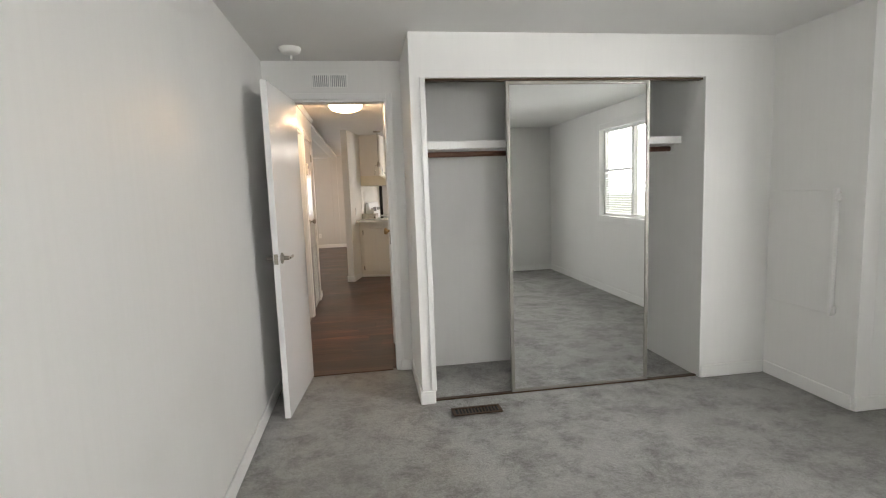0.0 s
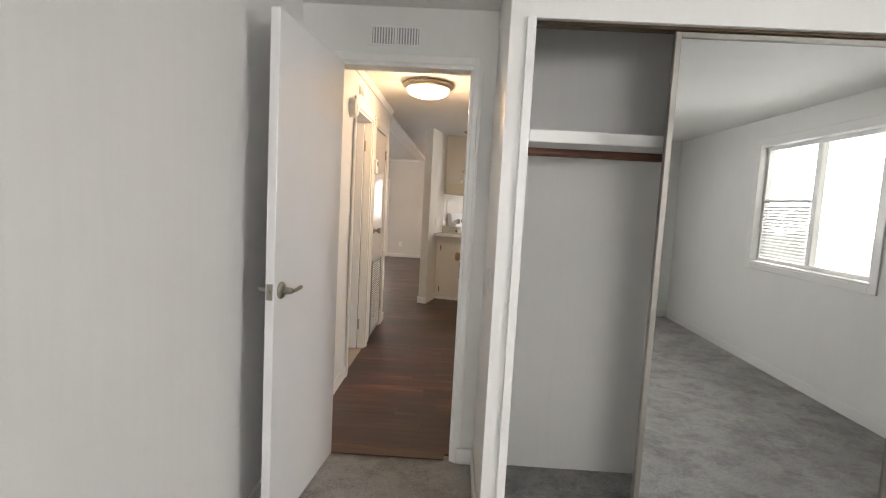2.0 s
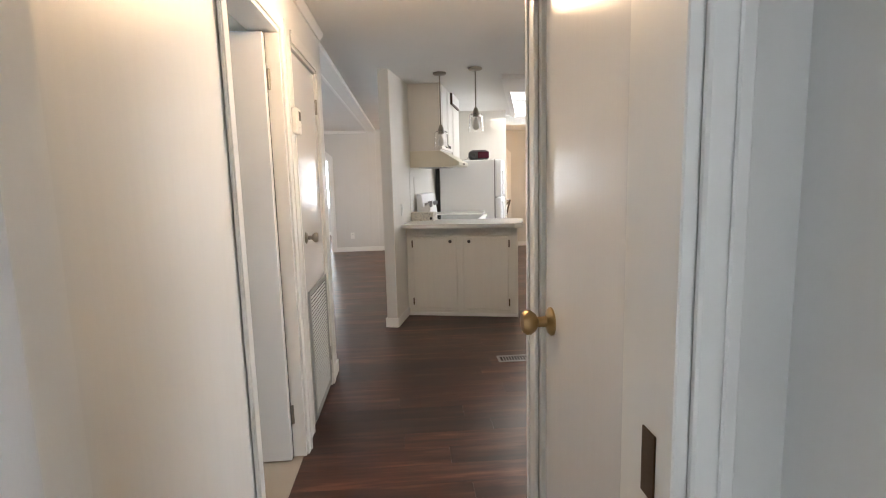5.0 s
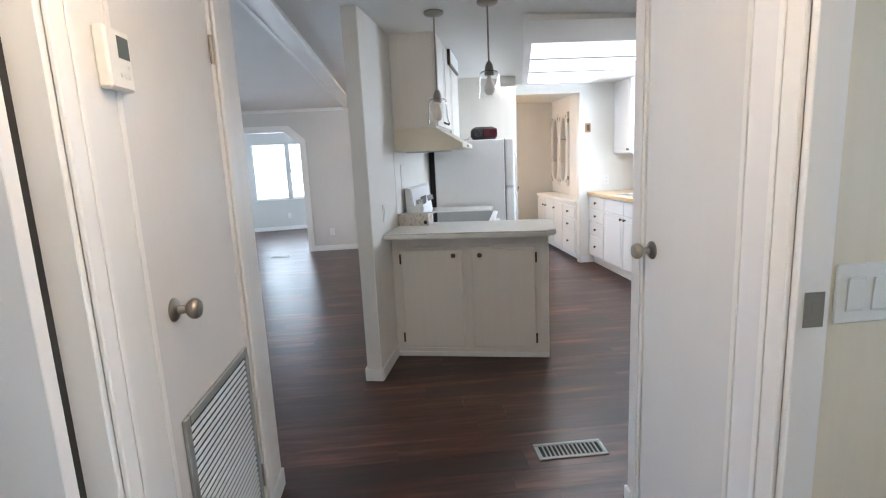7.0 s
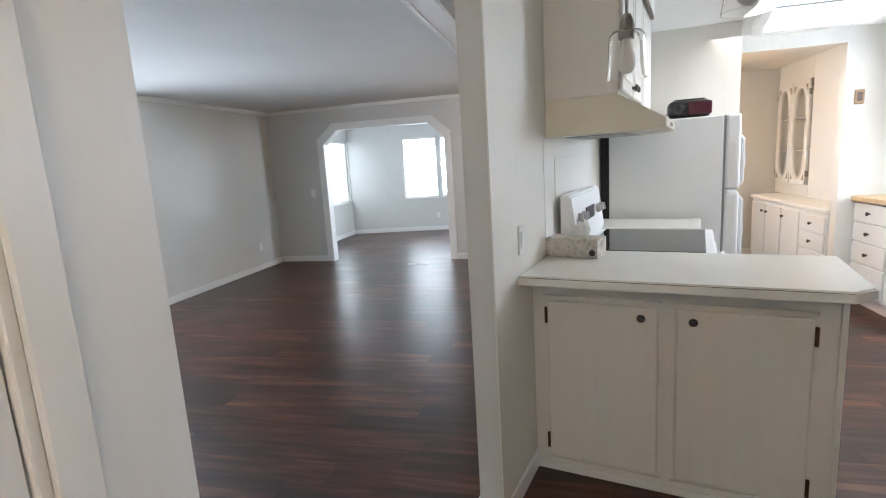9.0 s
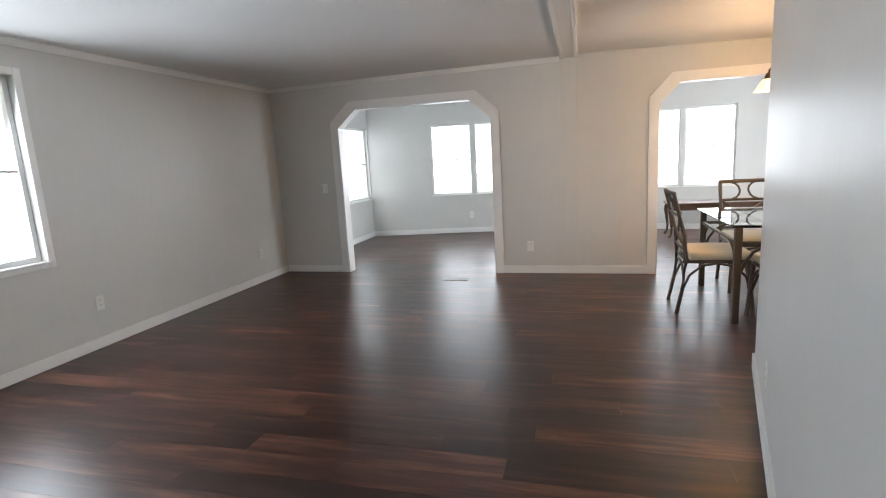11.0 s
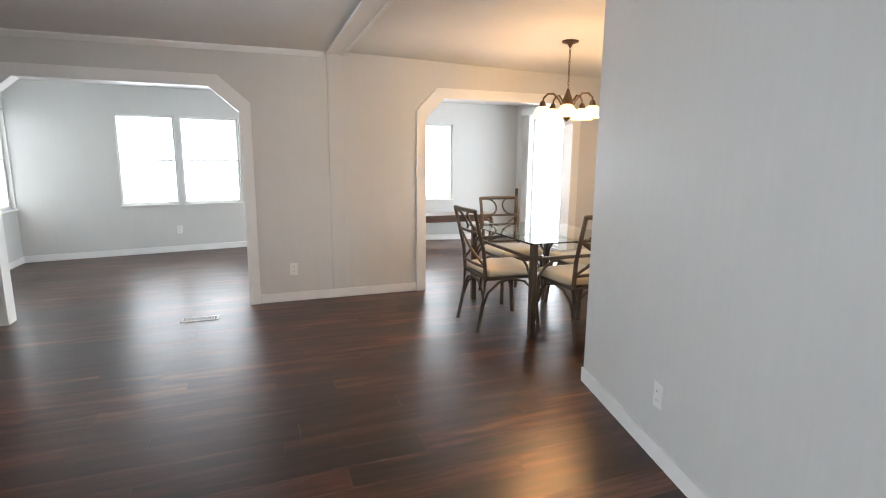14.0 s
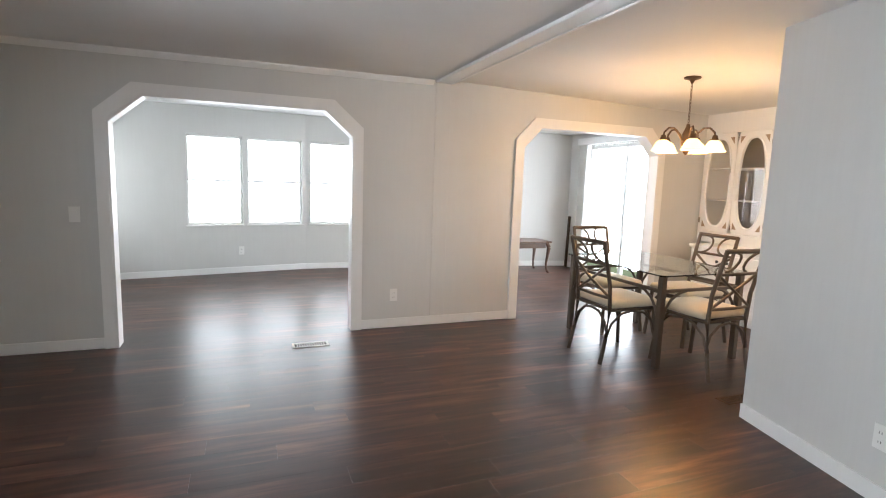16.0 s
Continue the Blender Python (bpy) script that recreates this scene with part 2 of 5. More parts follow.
PANE = glassy("window_pane_glass", (1, 1, 1), 0.0, 1.1)
TABLE_GLASS = glassy("greenish_table_glass", (0.90, 0.97, 0.94))
MIRROR = plain("mirror_silver", (0.86, 0.87, 0.87), 0.0, 1.0, 0.0, 5, 0.0)
MIRROR.node_tree.nodes["Principled BSDF"].inputs["Roughness"].default_value = 0.01
for lk in list(MIRROR.node_tree.links):
    if lk.to_socket.name in ("Roughness", "Normal"):
        MIRROR.node_tree.links.remove(lk)
PLASTIC = plain("white_plastic", (0.78, 0.78, 0.75), 0.35, 0, 0.03)
GREY_VENT = plain("grey_grille_enamel", (0.33, 0.35, 0.35), 0.4, 0.2, 0.1)
BLACK_PLASTIC = plain("black_plastic", (0.03, 0.028, 0.03), 0.35)
MAROON = plain("glossy_maroon_plastic", (0.06, 0.008, 0.018), 0.16)
ROD_WOOD = stained_wood("red_brown_rod_wood", (0.075, 0.028, 0.016), (0.14, 0.055, 0.03))
TABLE_WOOD = stained_wood("walnut_table_wood", (0.05, 0.024, 0.014), (0.11, 0.055, 0.03), 0.3, (2, 22, 22))
OAK = stained_wood("honey_wood", (0.30, 0.17, 0.07), (0.42, 0.26, 0.12))
TISSUE = speckled_tissue_box("printed_tissue_carton")
LAMP_GLASS = glowing("lit_frosted_glass", (1.0, 0.80, 0.55), 7.0)
SHADE_GLASS = glowing("lit_shade_glass", (1.0, 0.70, 0.36), 1.9)
PANEL_GLOW = glowing("lit_acrylic_panel", (1.0, 0.98, 0.95), 1.3)
VINYL = plain("beige_vinyl_floor", (0.36, 0.31, 0.25), 0.4, 0, 0.15, 12)
GRASS = plain("lawn", (0.07, 0.10, 0.035), 0.9, 0, 0.4, 4, 0.6)
BLIND = plain("white_vinyl_blind", (0.75, 0.75, 0.73), 0.5)


# ---- mesh helpers ----
def bx(bm, a, b, bevel=0.0, m=None, seg=1):
    """A box from corner a to corner b, with rounded edges if asked."""
    r = bmesh.ops.create_cube(bm, size=1.0)
    vs = r["verts"]
    c = [(p + q) / 2 for p, q in zip(a, b)]
    s = [abs(q - p) for p, q in zip(a, b)]
    bmesh.ops.scale(bm, verts=vs, vec=s)
    bmesh.ops.translate(bm, verts=vs, vec=c)
    if bevel > 0:
        es = {e for v in vs for e in v.link_edges}
        out = bmesh.ops.bevel(bm, geom=list(es), offset=min(bevel, min(s) * 0.45), segments=seg, affect="EDGES", profile=0.5)
        vs = list({v for f in out["faces"] for v in f.verts} | {v for v in vs if v.is_valid})
    if m is not None:
        bmesh.ops.transform(bm, matrix=m, verts=vs)
    return vs


def cyl(bm, p0, p1, r0, r1=None, seg=14):
    """A round bar from p0 to p1."""
    p0, p1 = Vector(p0), Vector(p1)
    d = p1 - p0
    m = Matrix.Translation((p0 + p1) / 2) @ d.to_track_quat("Z", "Y").to_matrix().to_4x4()
    return bmesh.ops.create_cone(bm, cap_ends=True, segments=seg, radius1=r0, radius2=r0 if r1 is None else r1, depth=d.length, matrix=m)["verts"]


def lathe(bm, profile, seg=24, m=None):
    """Turns a profile of (radius, height) about z."""
    rings = []
    for r, z in profile:
        rings.append([bm.verts.new((r * math.cos(2 * math.pi * k / seg), r * math.sin(2 * math.pi * k / seg), z)) for k in range(seg)])
    for a, b in zip(rings, rings[1:]):
        for k in range(seg):
            bm.faces.new((a[k], a[(k + 1) % seg], b[(k + 1) % seg], b[k]))
    for ring, flip in ((rings[0], True), (rings[-1], False)):
        if (ring[0].co.xy).length > 1e-4:
            bm.faces.new(ring[::-1] if flip else ring)
    vs = [v for ring in rings for v in ring]
    if m is not None:
        bmesh.ops.transform(bm, matrix=m, verts=vs)
    return vs


def tube(bm, pts, r, seg=8, flat=1.0):
    """A bar swept along points; flat squeezes it sideways."""
    pts = [Vector(p) for p in pts]
    rings = []
    for i, p in enumerate(pts):
        d = (pts[min(i + 1, len(pts) - 1)] - pts[max(i - 1, 0)]).normalized()
        side = d.cross(Vector((0, 0, 1)))
        if side.length < 0.05:
            side = d.cross(Vector((0, 1, 0)))
        side.normalize()
        up = side.cross(d).normalized()
        rings.append([bm.verts.new(p + side * r * math.cos(a) + up * r * flat * math.sin(a)) for a in (2 * math.pi * k / seg for k in range(seg))])
    for a, b in zip(rings, rings[1:]):
        for k in range(seg):
            bm.faces.new((a[k], a[(k + 1) % seg], b[(k + 1) % seg], b[k]))
    bm.faces.new(rings[0][::-1])
    bm.faces.new(rings[-1])
    return [v for ring in rings for v in ring]


def prism(bm, pts, d):
    """A flat outline pushed along d into a solid."""
    a = [bm.verts.new(p) for p in pts]
    b = [bm.verts.new(Vector(p) + Vector(d)) for p in pts]
    bm.faces.new(a[::-1])
    bm.faces.new(b)
    for i in range(len(a)):
        j = (i + 1) % len(a)
        bm.faces.new((a[i], a[j], b[j], b[i]))
    return a + b


def part(name, bm, material, parent=None, label="", m=None, smooth=False):
    """Links a bmesh as one mesh object, under a thing or under a part."""
    bmesh.ops.recalc_face_normals(bm, faces=bm.faces)
    me = bpy.data.meshes.new(name)
    bm.to_mesh(me)
    bm.free()
    me.materials.append(material)
    if smooth:
        for f in me.polygons:
            f.use_smooth = True
        me.set_sharp_from_angle(angle=radians(38))
    ob = new(name, me)
    ob.parent = parent
    if m is not None:
        ob.matrix_basis = m
    if label:
        ob["label"] = label
    return ob


def box_part(name, a, b, material, parent=None, label="", bevel=0.003, m=None):
    bm = bmesh.new()
    bx(bm, a, b, bevel)
    return part(name, bm, material, parent, label, m)


def thing(name, label, category, m=None, group="", kind=""):
    ob = new(name)
    ob.empty_display_size = 0.1
    if m is not None:
        ob.matrix_basis = m
    return tagged(ob, label, category, group, kind)


def solid(name, bm, material, label, category, group="", m=None, smooth=False, kind=""):
    return tagged(part(name, bm, material, None, "", m, smooth), label, category, group, kind)


# ---- structure ----

def ceil_z(x):
    """Underside of the ceiling, which falls gently from the ridge to both long sides."""
    return 2.280 - 0.022 * (x - 1.03) if x > 1.03 else 2.262 - 0.008 * (1.03 - x)


KITCHEN = pose(1.449, 8.444, 0, 0, 0, -13.4)


def wall(name, a, b, thick, material, openings=(), z1=2.34, m=None, z0=0.0, label="painted wall panel"):
    """A wall with its seen face on the line a-b, thickness to the left of a to b, with openings (s0, s1, z0, z1)."""
    a, b = Vector((*a, 0)), Vector((*b, 0))
    length = (b - a).length
    ang = math.atan2(b.y - a.y, b.x - a.x)
    bm = bmesh.new()
    cuts = sorted({0.0, length, *(max(0, min(length, s)) for o in openings for s in o[:2])})
    for s0, s1 in zip(cuts, cuts[1:]):
        mid = (s0 + s1) / 2
        holes = [o for o in openings if o[0] <= mid <= o[1]]
        if not holes:
            bx(bm, (s0, 0, z0), (s1, thick, z1))
        else:
            o = holes[0]
            if o[2] > z0:
                bx(bm, (s0, 0, z0), (s1, thick, o[2]))
            if o[3] < z1:
                bx(bm, (s0, 0, o[3]), (s1, thick, z1))
    bmesh.ops.remove_doubles(bm, verts=bm.verts, dist=0.0004)
    bmesh.ops.transform(bm, matrix=Matrix.Translation(a) @ Matrix.Rotation(ang, 4, "Z"), verts=bm.verts)
    return solid(name, bm, material, label, "wall", m=m, kind="structure")


def strip(name, a, b, z0, z1, out, material=TRIM, label="white painted baseboard", m=None, category="trim"):
    """A board on the line a-b that stands out to the right of a to b, with a rounded top edge."""
    a, b = Vector((*a, 0)), Vector((*b, 0))
    ang = math.atan2(b.y - a.y, b.x - a.x)
    bm = bmesh.new()
    bx(bm, (0, -out, z0), ((b - a).length, -0.0005, z1), min(0.004, out * 0.4))
    bmesh.ops.transform(bm, matrix=Matrix.Translation(a) @ Matrix.Rotation(ang, 4, "Z"), verts=bm.verts)
    return solid(name, bm, material, label, category, m=m, kind="structure")


# walls of the bedroom, hall and kitchen (each line has its room on its right)
wall("wall_bedroom_west", (1.11, -0.95), (1.11, 4.4995), 0.1, WALL_BED)
wall("wall_hall_west", (1.13, 4.5), (1.13, 7.42), 0.12, WALL_BED, [(1.08, 1.805, -1, 2.0), (2.01, 2.68, -1, 2.0)])
# The opening here is for an unseen, assumed window.
wall("wall_bedroom_south", (4.7, -0.95), (1.01, -0.95), 0.12, WALL_BED, [(1.70, 3.10, 0.95, 2.0)])
wall("wall_east", (4.7, 11.62), (4.7, -1.05), 0.12, WALL_BED, [(5.47, 6.27, 0.95, 2.0), (0.79, 1.57, 1.05, 2.1), (9.42, 10.82, 0.95, 2.0)])
wall("wall_bedroom_north", (1.11, 4.4), (4.7, 4.4), 0.1, WALL_BED, [(0.16, 0.845, -1, 2.0)])
wall("wall_closet_front", (2.06, 3.73), (4.455, 3.73), 0.07, WALL_BED, [(0.085, 1.905, -1, 2.0)])
wall("wall_closet_side", (2.06, 4.4), (2.06, 3.80), 0.085, WALL_BED).location = (0, 0, 0)
wall("wall_closet_end", (3.965, 4.398), (3.965, 3.80), 0.1, WALL_BED)
wall("wall_chase_side", (4.455, 3.73), (4.455, 3.062), 0.1, WALL_BED, label="grey wall beside the closet")
wall("wall_chase_front", (4.556, 3.062), (4.70, 3.062), 0.1, WALL_BED)
wall("wall_linen", (1.97, 5.15), (1.97, 4.5), 0.08, CREAM, [(0.10, 0.59, -1, 2.0)])
wall("wall_linen_end", (2.65, 5.15), (2.05, 5.15), 0.08, CREAM)
wall("wall_hall_east", (2.56, 7.08), (2.56, 6.36), 0.09, WALL_BED, [(0.06, 0.58, -1, 2.0)])
wall("wall_hall_side", (2.465, 6.36), (2.465, 5.15), 0.06, CREAM, [(0.145, 1.045, -1, 2.03)])
wall("wall_side_room", (2.53, 6.28), (4.7, 6.28), 0.1, CREAM)
wall("wall_kitchen_south", (4.7, 7.08), (2.65, 7.08), 0.1, KITCHEN_PAINT)
wall("wall_living_south", (1.01, 7.42), (-2.47, 7.42), 0.1, WALL)
wall("wall_divider", (0, 0), (0, 2.9), -0.09, WALL, m=KITCHEN)
wall("wall_divider_kitchen_face", (0.0902, 2.809), (0.0902, 0.001), 0.0055, KITCHEN_PAINT, m=KITCHEN, label="white panelled kitchen side of the divider")
wall("wall_fridge_alcove", (0.09, 2.81), (0.97, 2.81), 0.09, KITCHEN_PAINT, m=KITCHEN)
wall("wall_pass_side", (3.05, 11.62), (3.05, 11.02), -0.09, KITCHEN_PAINT)
wall("wall_kitchen_north", (3.05, 11.52), (4.7, 11.52), 0.1, KITCHEN_PAINT, [(-1, 0.915, -1, 2.1)])
# bathroom shell
wall("wall_bath_north", (-2.47, 6.45), (1.01, 6.45), 0.1, CREAM)
wall("wall_bath_west", (-2.47, 5.0), (-2.47, 6.45), 0.12, CREAM, [(0.30, 0.90, 1.05, 1.95)])
wall("wall_bath_south", (1.01, 5.0), (-2.47, 5.0), 0.1, CREAM)
wall("wall_closet_behind_furnace", (0.4, 7.3), (0.4, 6.55), -0.05, CREAM)


def arch_outline(x0, x1, top, cx, cz):
    return [(x0, 0), (x0, top - cz), (x0 + cx, top), (x1 - cx, top), (x1, top - cz), (x1, 0)]


ARCHES = [(-1.61, 0.215, 1.93, 0.23, 0.20), (1.875, 3.585, 1.93, 0.19, 0.20)]
bm = bmesh.new()
xs = [-2.59, ARCHES[0][0], ARCHES[0][1], ARCHES[1][0], ARCHES[1][1], 4.82]
for i in (0, 2, 4):
    bx(bm, (xs[i], 13.655, 0), (xs[i + 1], 13.755, 2.34))
for x0, x1, top, cx, cz in ARCHES:
    bx(bm, (x0, 13.655, top), (x1, 13.755, 2.34))
    prism(bm, [(x0, 13.655, top - cz), (x0 + cx, 13.655, top), (x0, 13.655, top)], (0, 0.1, 0))
    prism(bm, [(x1, 13.655, top - cz), (x1, 13.655, top), (x1 - cx, 13.655, top)], (0, 0.1, 0))
solid("wall_north", bm, WALL, "grey panelled wall with two cut-corner archways", "wall", kind="structure")
for k, (x0, x1, top, cx, cz) in enumerate(ARCHES):
    for side, y0, y1 in (("front", 13.630, 13.6545), ("back", 13.7555, 13.78)):
        bm = bmesh.new()
        w = 0.080
        inner, outer = arch_outline(x0, x1, top, cx, cz), arch_outline(x0 - w, x1 + w, top + w, cx + 0.02, cz + 0.02)
        for (p, q), (r, s) in zip(zip(inner, inner[1:]), zip(outer, outer[1:])):
            prism(bm, [(p[0], y0, p[1]), (q[0], y0, q[1]), (s[0], y0, s[1]), (r[0], y0, r[1])], (0, y1 - y0, 0))
        solid(f"trim_arch_{side}", bm, TRIM, "white casing round a cut-corner archway", "trim", kind="structure")
    bm = bmesh.new()
    inner, lin = arch_outline(x0 + 0.0005, x1 - 0.0005, top - 0.0005, cx, cz), arch_outline(x0 + 0.015, x1 - 0.015, top - 0.015, cx, cz)
    for (p, q), (r, s) in zip(zip(inner, inner[1:]), zip(lin, lin[1:])):
        prism(bm, [(p[0], 13.632, p[1]), (q[0], 13.632, q[1]), (s[0], 13.632, s[1]), (r[0], 13.632, r[1])], (0, 0.146, 0))
    solid("trim_arch_lining", bm, TRIM, "white lining of a cut-corner archway", "trim", kind="structure")

# front room and living room shell
wall("wall_west", (-2.47, 7.32), (-2.47, 16.55), 0.12, WALL, [(2.03, 3.40, 0.75, 2.0), (8.23, 9.16, 0.68, 1.88)])
BAY = [(-2.47, 16.5), (0.16, 16.95), (1.82, 16.95), (4.45, 16.5)]
wall("wall_bay_west", BAY[0], BAY[1], 0.12, WALL, [(1.10, 1.80, 0.68, 1.88), (1.86, 2.62, 0.68, 1.88)])
wall("wall_bay_front", BAY[1], BAY[2], 0.12, WALL, [(0.06, 0.80, 0.68, 1.88), (0.86, 1.60, 0.68, 1.88)])
wall("wall_bay_east", BAY[2], BAY[3], 0.12, WALL, [(0.05, 0.81, 0.68, 1.88), (0.87, 1.57, 0.68, 1.88)])
wall("wall_front_east", (4.45, 16.55), (4.45, 13.755), 0.12, WALL, [(0.48, 2.23, 0.03, 2.0)])
wall("wall_dining_east", (4.7, 13.655), (4.7, 11.62), 0.12, WALL)

bm = bmesh.new()
prism(bm, [(-2.7, 4.45, ceil_z(-2.7)), (1.03, 4.45, ceil_z(1.029)), (1.03, 4.45, 2.45), (-2.7, 4.45, 2.45)], (0, 12.85, 0))
prism(bm, [(1.03, 4.45, ceil_z(1.031)), (4.95, 4.45, ceil_z(4.95)), (4.95, 4.45, 2.45), (1.03, 4.45, 2.45)], (0, 12.85, 0))
solid("ceiling", bm, CEILING, "white textured gently sloping ceiling", "ceiling", kind="structure")
bm = bmesh.new()
bx(bm, (0.95, -1.2, 2.260), (4.95, 4.4495, 2.45))
solid("ceiling_bedroom", bm, CEILING, "white textured flat bedroom ceiling", "ceiling", kind="structure")
bm = bmesh.new()
bx(bm, (0.95, 7.425, 2.245), (1.11, 13.654, 2.29), 0.004)
bx(bm, (0.945, 7.425, 2.236), (0.975, 13.654, 2.2445), 0.004)
bx(bm, (1.085, 7.425, 2.236), (1.115, 13.654, 2.2445), 0.004)
solid("ceiling_beam", bm, TRIM, "white seam trim along the ceiling ridge", "trim", kind="structure")
bm = bmesh.new()
bx(bm, (0.955, 13.649, 0.0855), (1.10, 13.6545, 2.236), 0.002)
solid("trim_wall_batten", bm, WALL, "grey vertical batten over a wall seam", "trim", kind="structure")


def crown(a, b, name="trim_crown"):
    """Small white crown moulding under the ceiling, rising with it."""
    za, zb = ceil_z(a[0]), ceil_z(b[0])
    a, b = Vector((*a, 0)), Vector((*b, 0))
    n = (b - a).length
    bm = bmesh.new()
    prism(bm, [(0, -0.0005, -0.045), (0, -0.012, -0.045), (0, -0.035, -0.012), (0, -0.035, 0.004), (0, -0.0005, 0.004)], (n, 0, 0))
    for v in bm.verts:
        v.co.z += za + (zb - za) * v.co.x / n
    bmesh.ops.transform(bm, matrix=Matrix.Translation(a) @ Matrix.Rotation(math.atan2(b.y - a.y, b.x - a.x), 4, "Z"), verts=bm.verts)
    return solid(name, bm, TRIM, "narrow white crown moulding", "trim", kind="structure")


crown((-2.47, 13.6545), (0.93, 13.6545))
crown((-2.47, 7.42), (-2.47, 13.64))
crown((1.13, 4.52), (1.13, 7.40))

# baseboards
BASE = [((1.11, -0.95), (1.11, 4.37)), ((1.13, 4.505), (1.13, 5.52)), ((1.13, 7.245), (1.13, 7.42)), ((2.06, 4.38), (2.06, 3.735)), ((1.97, 4.385), (2.06, 4.385)),
        ((2.048, 3.73), (2.138, 3.73)), ((3.97, 3.73), (4.44, 3.73)), ((4.455, 3.72), (4.455, 3.075)), ((4.455, 3.062), (4.69, 3.062)), ((4.7, 3.05), (4.7, -0.94)),
        ((4.69, -0.95), (1.12, -0.95)), ((-2.47, 7.42), (-2.47, 13.64)), ((-2.455, 13.655), (-1.69, 13.655)), ((0.295, 13.655), (1.795, 13.655)),
        ((3.665, 13.655), (4.2, 13.655)), ((-2.47, 13.78), (-2.47, 16.50)), (BAY[0], BAY[1]), (BAY[1], BAY[2]), (BAY[2], BAY[3]), ((4.45, 16.5), (4.45, 16.09)),
        ((4.7, 11.63), (4.7, 11.7)), ((3.98, 11.52), (4.09, 11.52)), ((2.551, 7.079), (2.551, 7.03))]
for a, b in BASE:
    strip("baseboard", a, b, 0.0, 0.085, 0.013)
strip("baseboard", (0, 0), (0, 2.9), 0.0, 0.085, -0.013, m=KITCHEN @ pose(-0.0005, 0, 0))
strip("baseboard", (-0.013, 0), (0.103, 0), 0.0, 0.085, 0.013, m=KITCHEN)
strip("baseboard", (0.0960, 0.001), (0.0960, 0.43), 0.0, 0.085, 0.013, m=KITCHEN)
strip("baseboard", (1.97, 5.15), (1.97, 5.08), 0.0, 0.085, -0.013)

# floors
bm = bmesh.new()
bx(bm, (-2.6, 4.45, -0.12), (4.82, 17.2, -0.006))
solid("floor", bm, DARK_GAP, "dark brown wood-look plank floor", "floor", kind="structure")
bm = bmesh.new()
nx, ny = 150, 220
x0, x1, y0, y1 = 1.0, 4.8, -1.05, 4.45
grid = [[bm.verts.new((x0 + (x1 - x0) * i / nx, y0 + (y1 - y0) * j / ny, 0)) for i in range(nx + 1)] for j in range(ny + 1)]
for row in grid:
    for v in row:
        v.co.z = -0.002 + 0.006 * noise.noise(Vector((v.co.x * 9, v.co.y * 9, 0))) + 0.004 * noise.noise(Vector((v.co.x * 40, v.co.y * 40, 3)))
for j in range(ny):
    for i in range(nx):
        bm.faces.new((grid[j][i], grid[j][i + 1], grid[j + 1][i + 1], grid[j + 1][i]))
solid("floor_carpet", bm, CARPET, "worn grey plush carpet with trodden patches", "carpet", smooth=True, kind="structure")
bm = bmesh.new()
bx(bm, (1.0, -1.05, -0.12), (4.8, 4.45, -0.02))
solid("floor_slab", bm, DARK_GAP, "dark subfloor under the carpet", "floor", kind="structure")
bm = bmesh.new()
bx(bm, (-2.47, 5.0, -0.004), (1.12, 6.45, 0.002))
solid("floor_bathroom", bm, VINYL, "beige vinyl bathroom floor", "floor", kind="structure")
bm = bmesh.new()
bx(bm, (1.29, 4.40, -0.001), (1.91, 4.47, 0.007), 0.003)
solid("trim_threshold", bm, TABLE_WOOD, "thin dark threshold strip between carpet and planks", "trim", kind="structure")


# ---- doors ----
def knob_parts(parent, x, z, y0, material=NICKEL, name="knob"):
    """A round door knob on a face at y0 that stands out towards -y."""
    bm = bmesh.new()
    lathe(bm, [(0.0, 0.0), (0.031, 0.0), (0.031, 0.004), (0.026, 0.009), (0.012, 0.013), (0.011, 0.032), (0.020, 0.038), (0.027, 0.048), (0.027, 0.058), (0.021, 0.066), (0.0, 0.069)], 20)
    return part(name, bm, material, parent, "", pose(x, y0, z, 90, 0, 0), True)


def hinge_part(parent, x, y, z):
    bm = bmesh.new()
    cyl(bm, (x, y, z - 0.045), (x, y, z + 0.045), 0.007, None, 10)
    bx(bm, (x - 0.018, y - 0.002, z - 0.042), (x + 0.018, y + 0.002, z + 0.042), 0.001)
    return part("hinge", bm, NICKEL, parent, "", None, True)


def casing_boards(parent, w, h, y0, y1, cw=0.056):
    """Three mitre-free casing boards round an opening w by h, with a raised outer band."""
    dy = -1 if y0 < y1 else 1
    for name, a, b in (("casing_left", (-cw, 0), (0.004, h + cw)), ("casing_right", (w - 0.004, 0), (w + cw, h + cw)), ("casing_head", (0.0045, h - 0.004), (w - 0.0045, h + cw))):
        bm = bmesh.new()
        bx(bm, (a[0], y0, a[1]), (b[0], y1, b[1]), 0.003)
        if name == "casing_left":
            bx(bm, (a[0], y0 - 0.005 if y0 < 0 else y1, 0), (a[0] + 0.016, y0 if y0 < 0 else y1 + 0.005, h + cw), 0.002)
        elif name == "casing_right":
            bx(bm, (b[0] - 0.016, y0 - 0.005 if y0 < 0 else y1, 0), (b[0], y0 if y0 < 0 else y1 + 0.005, h + cw), 0.002)
        part(name, bm, TRIM, parent)


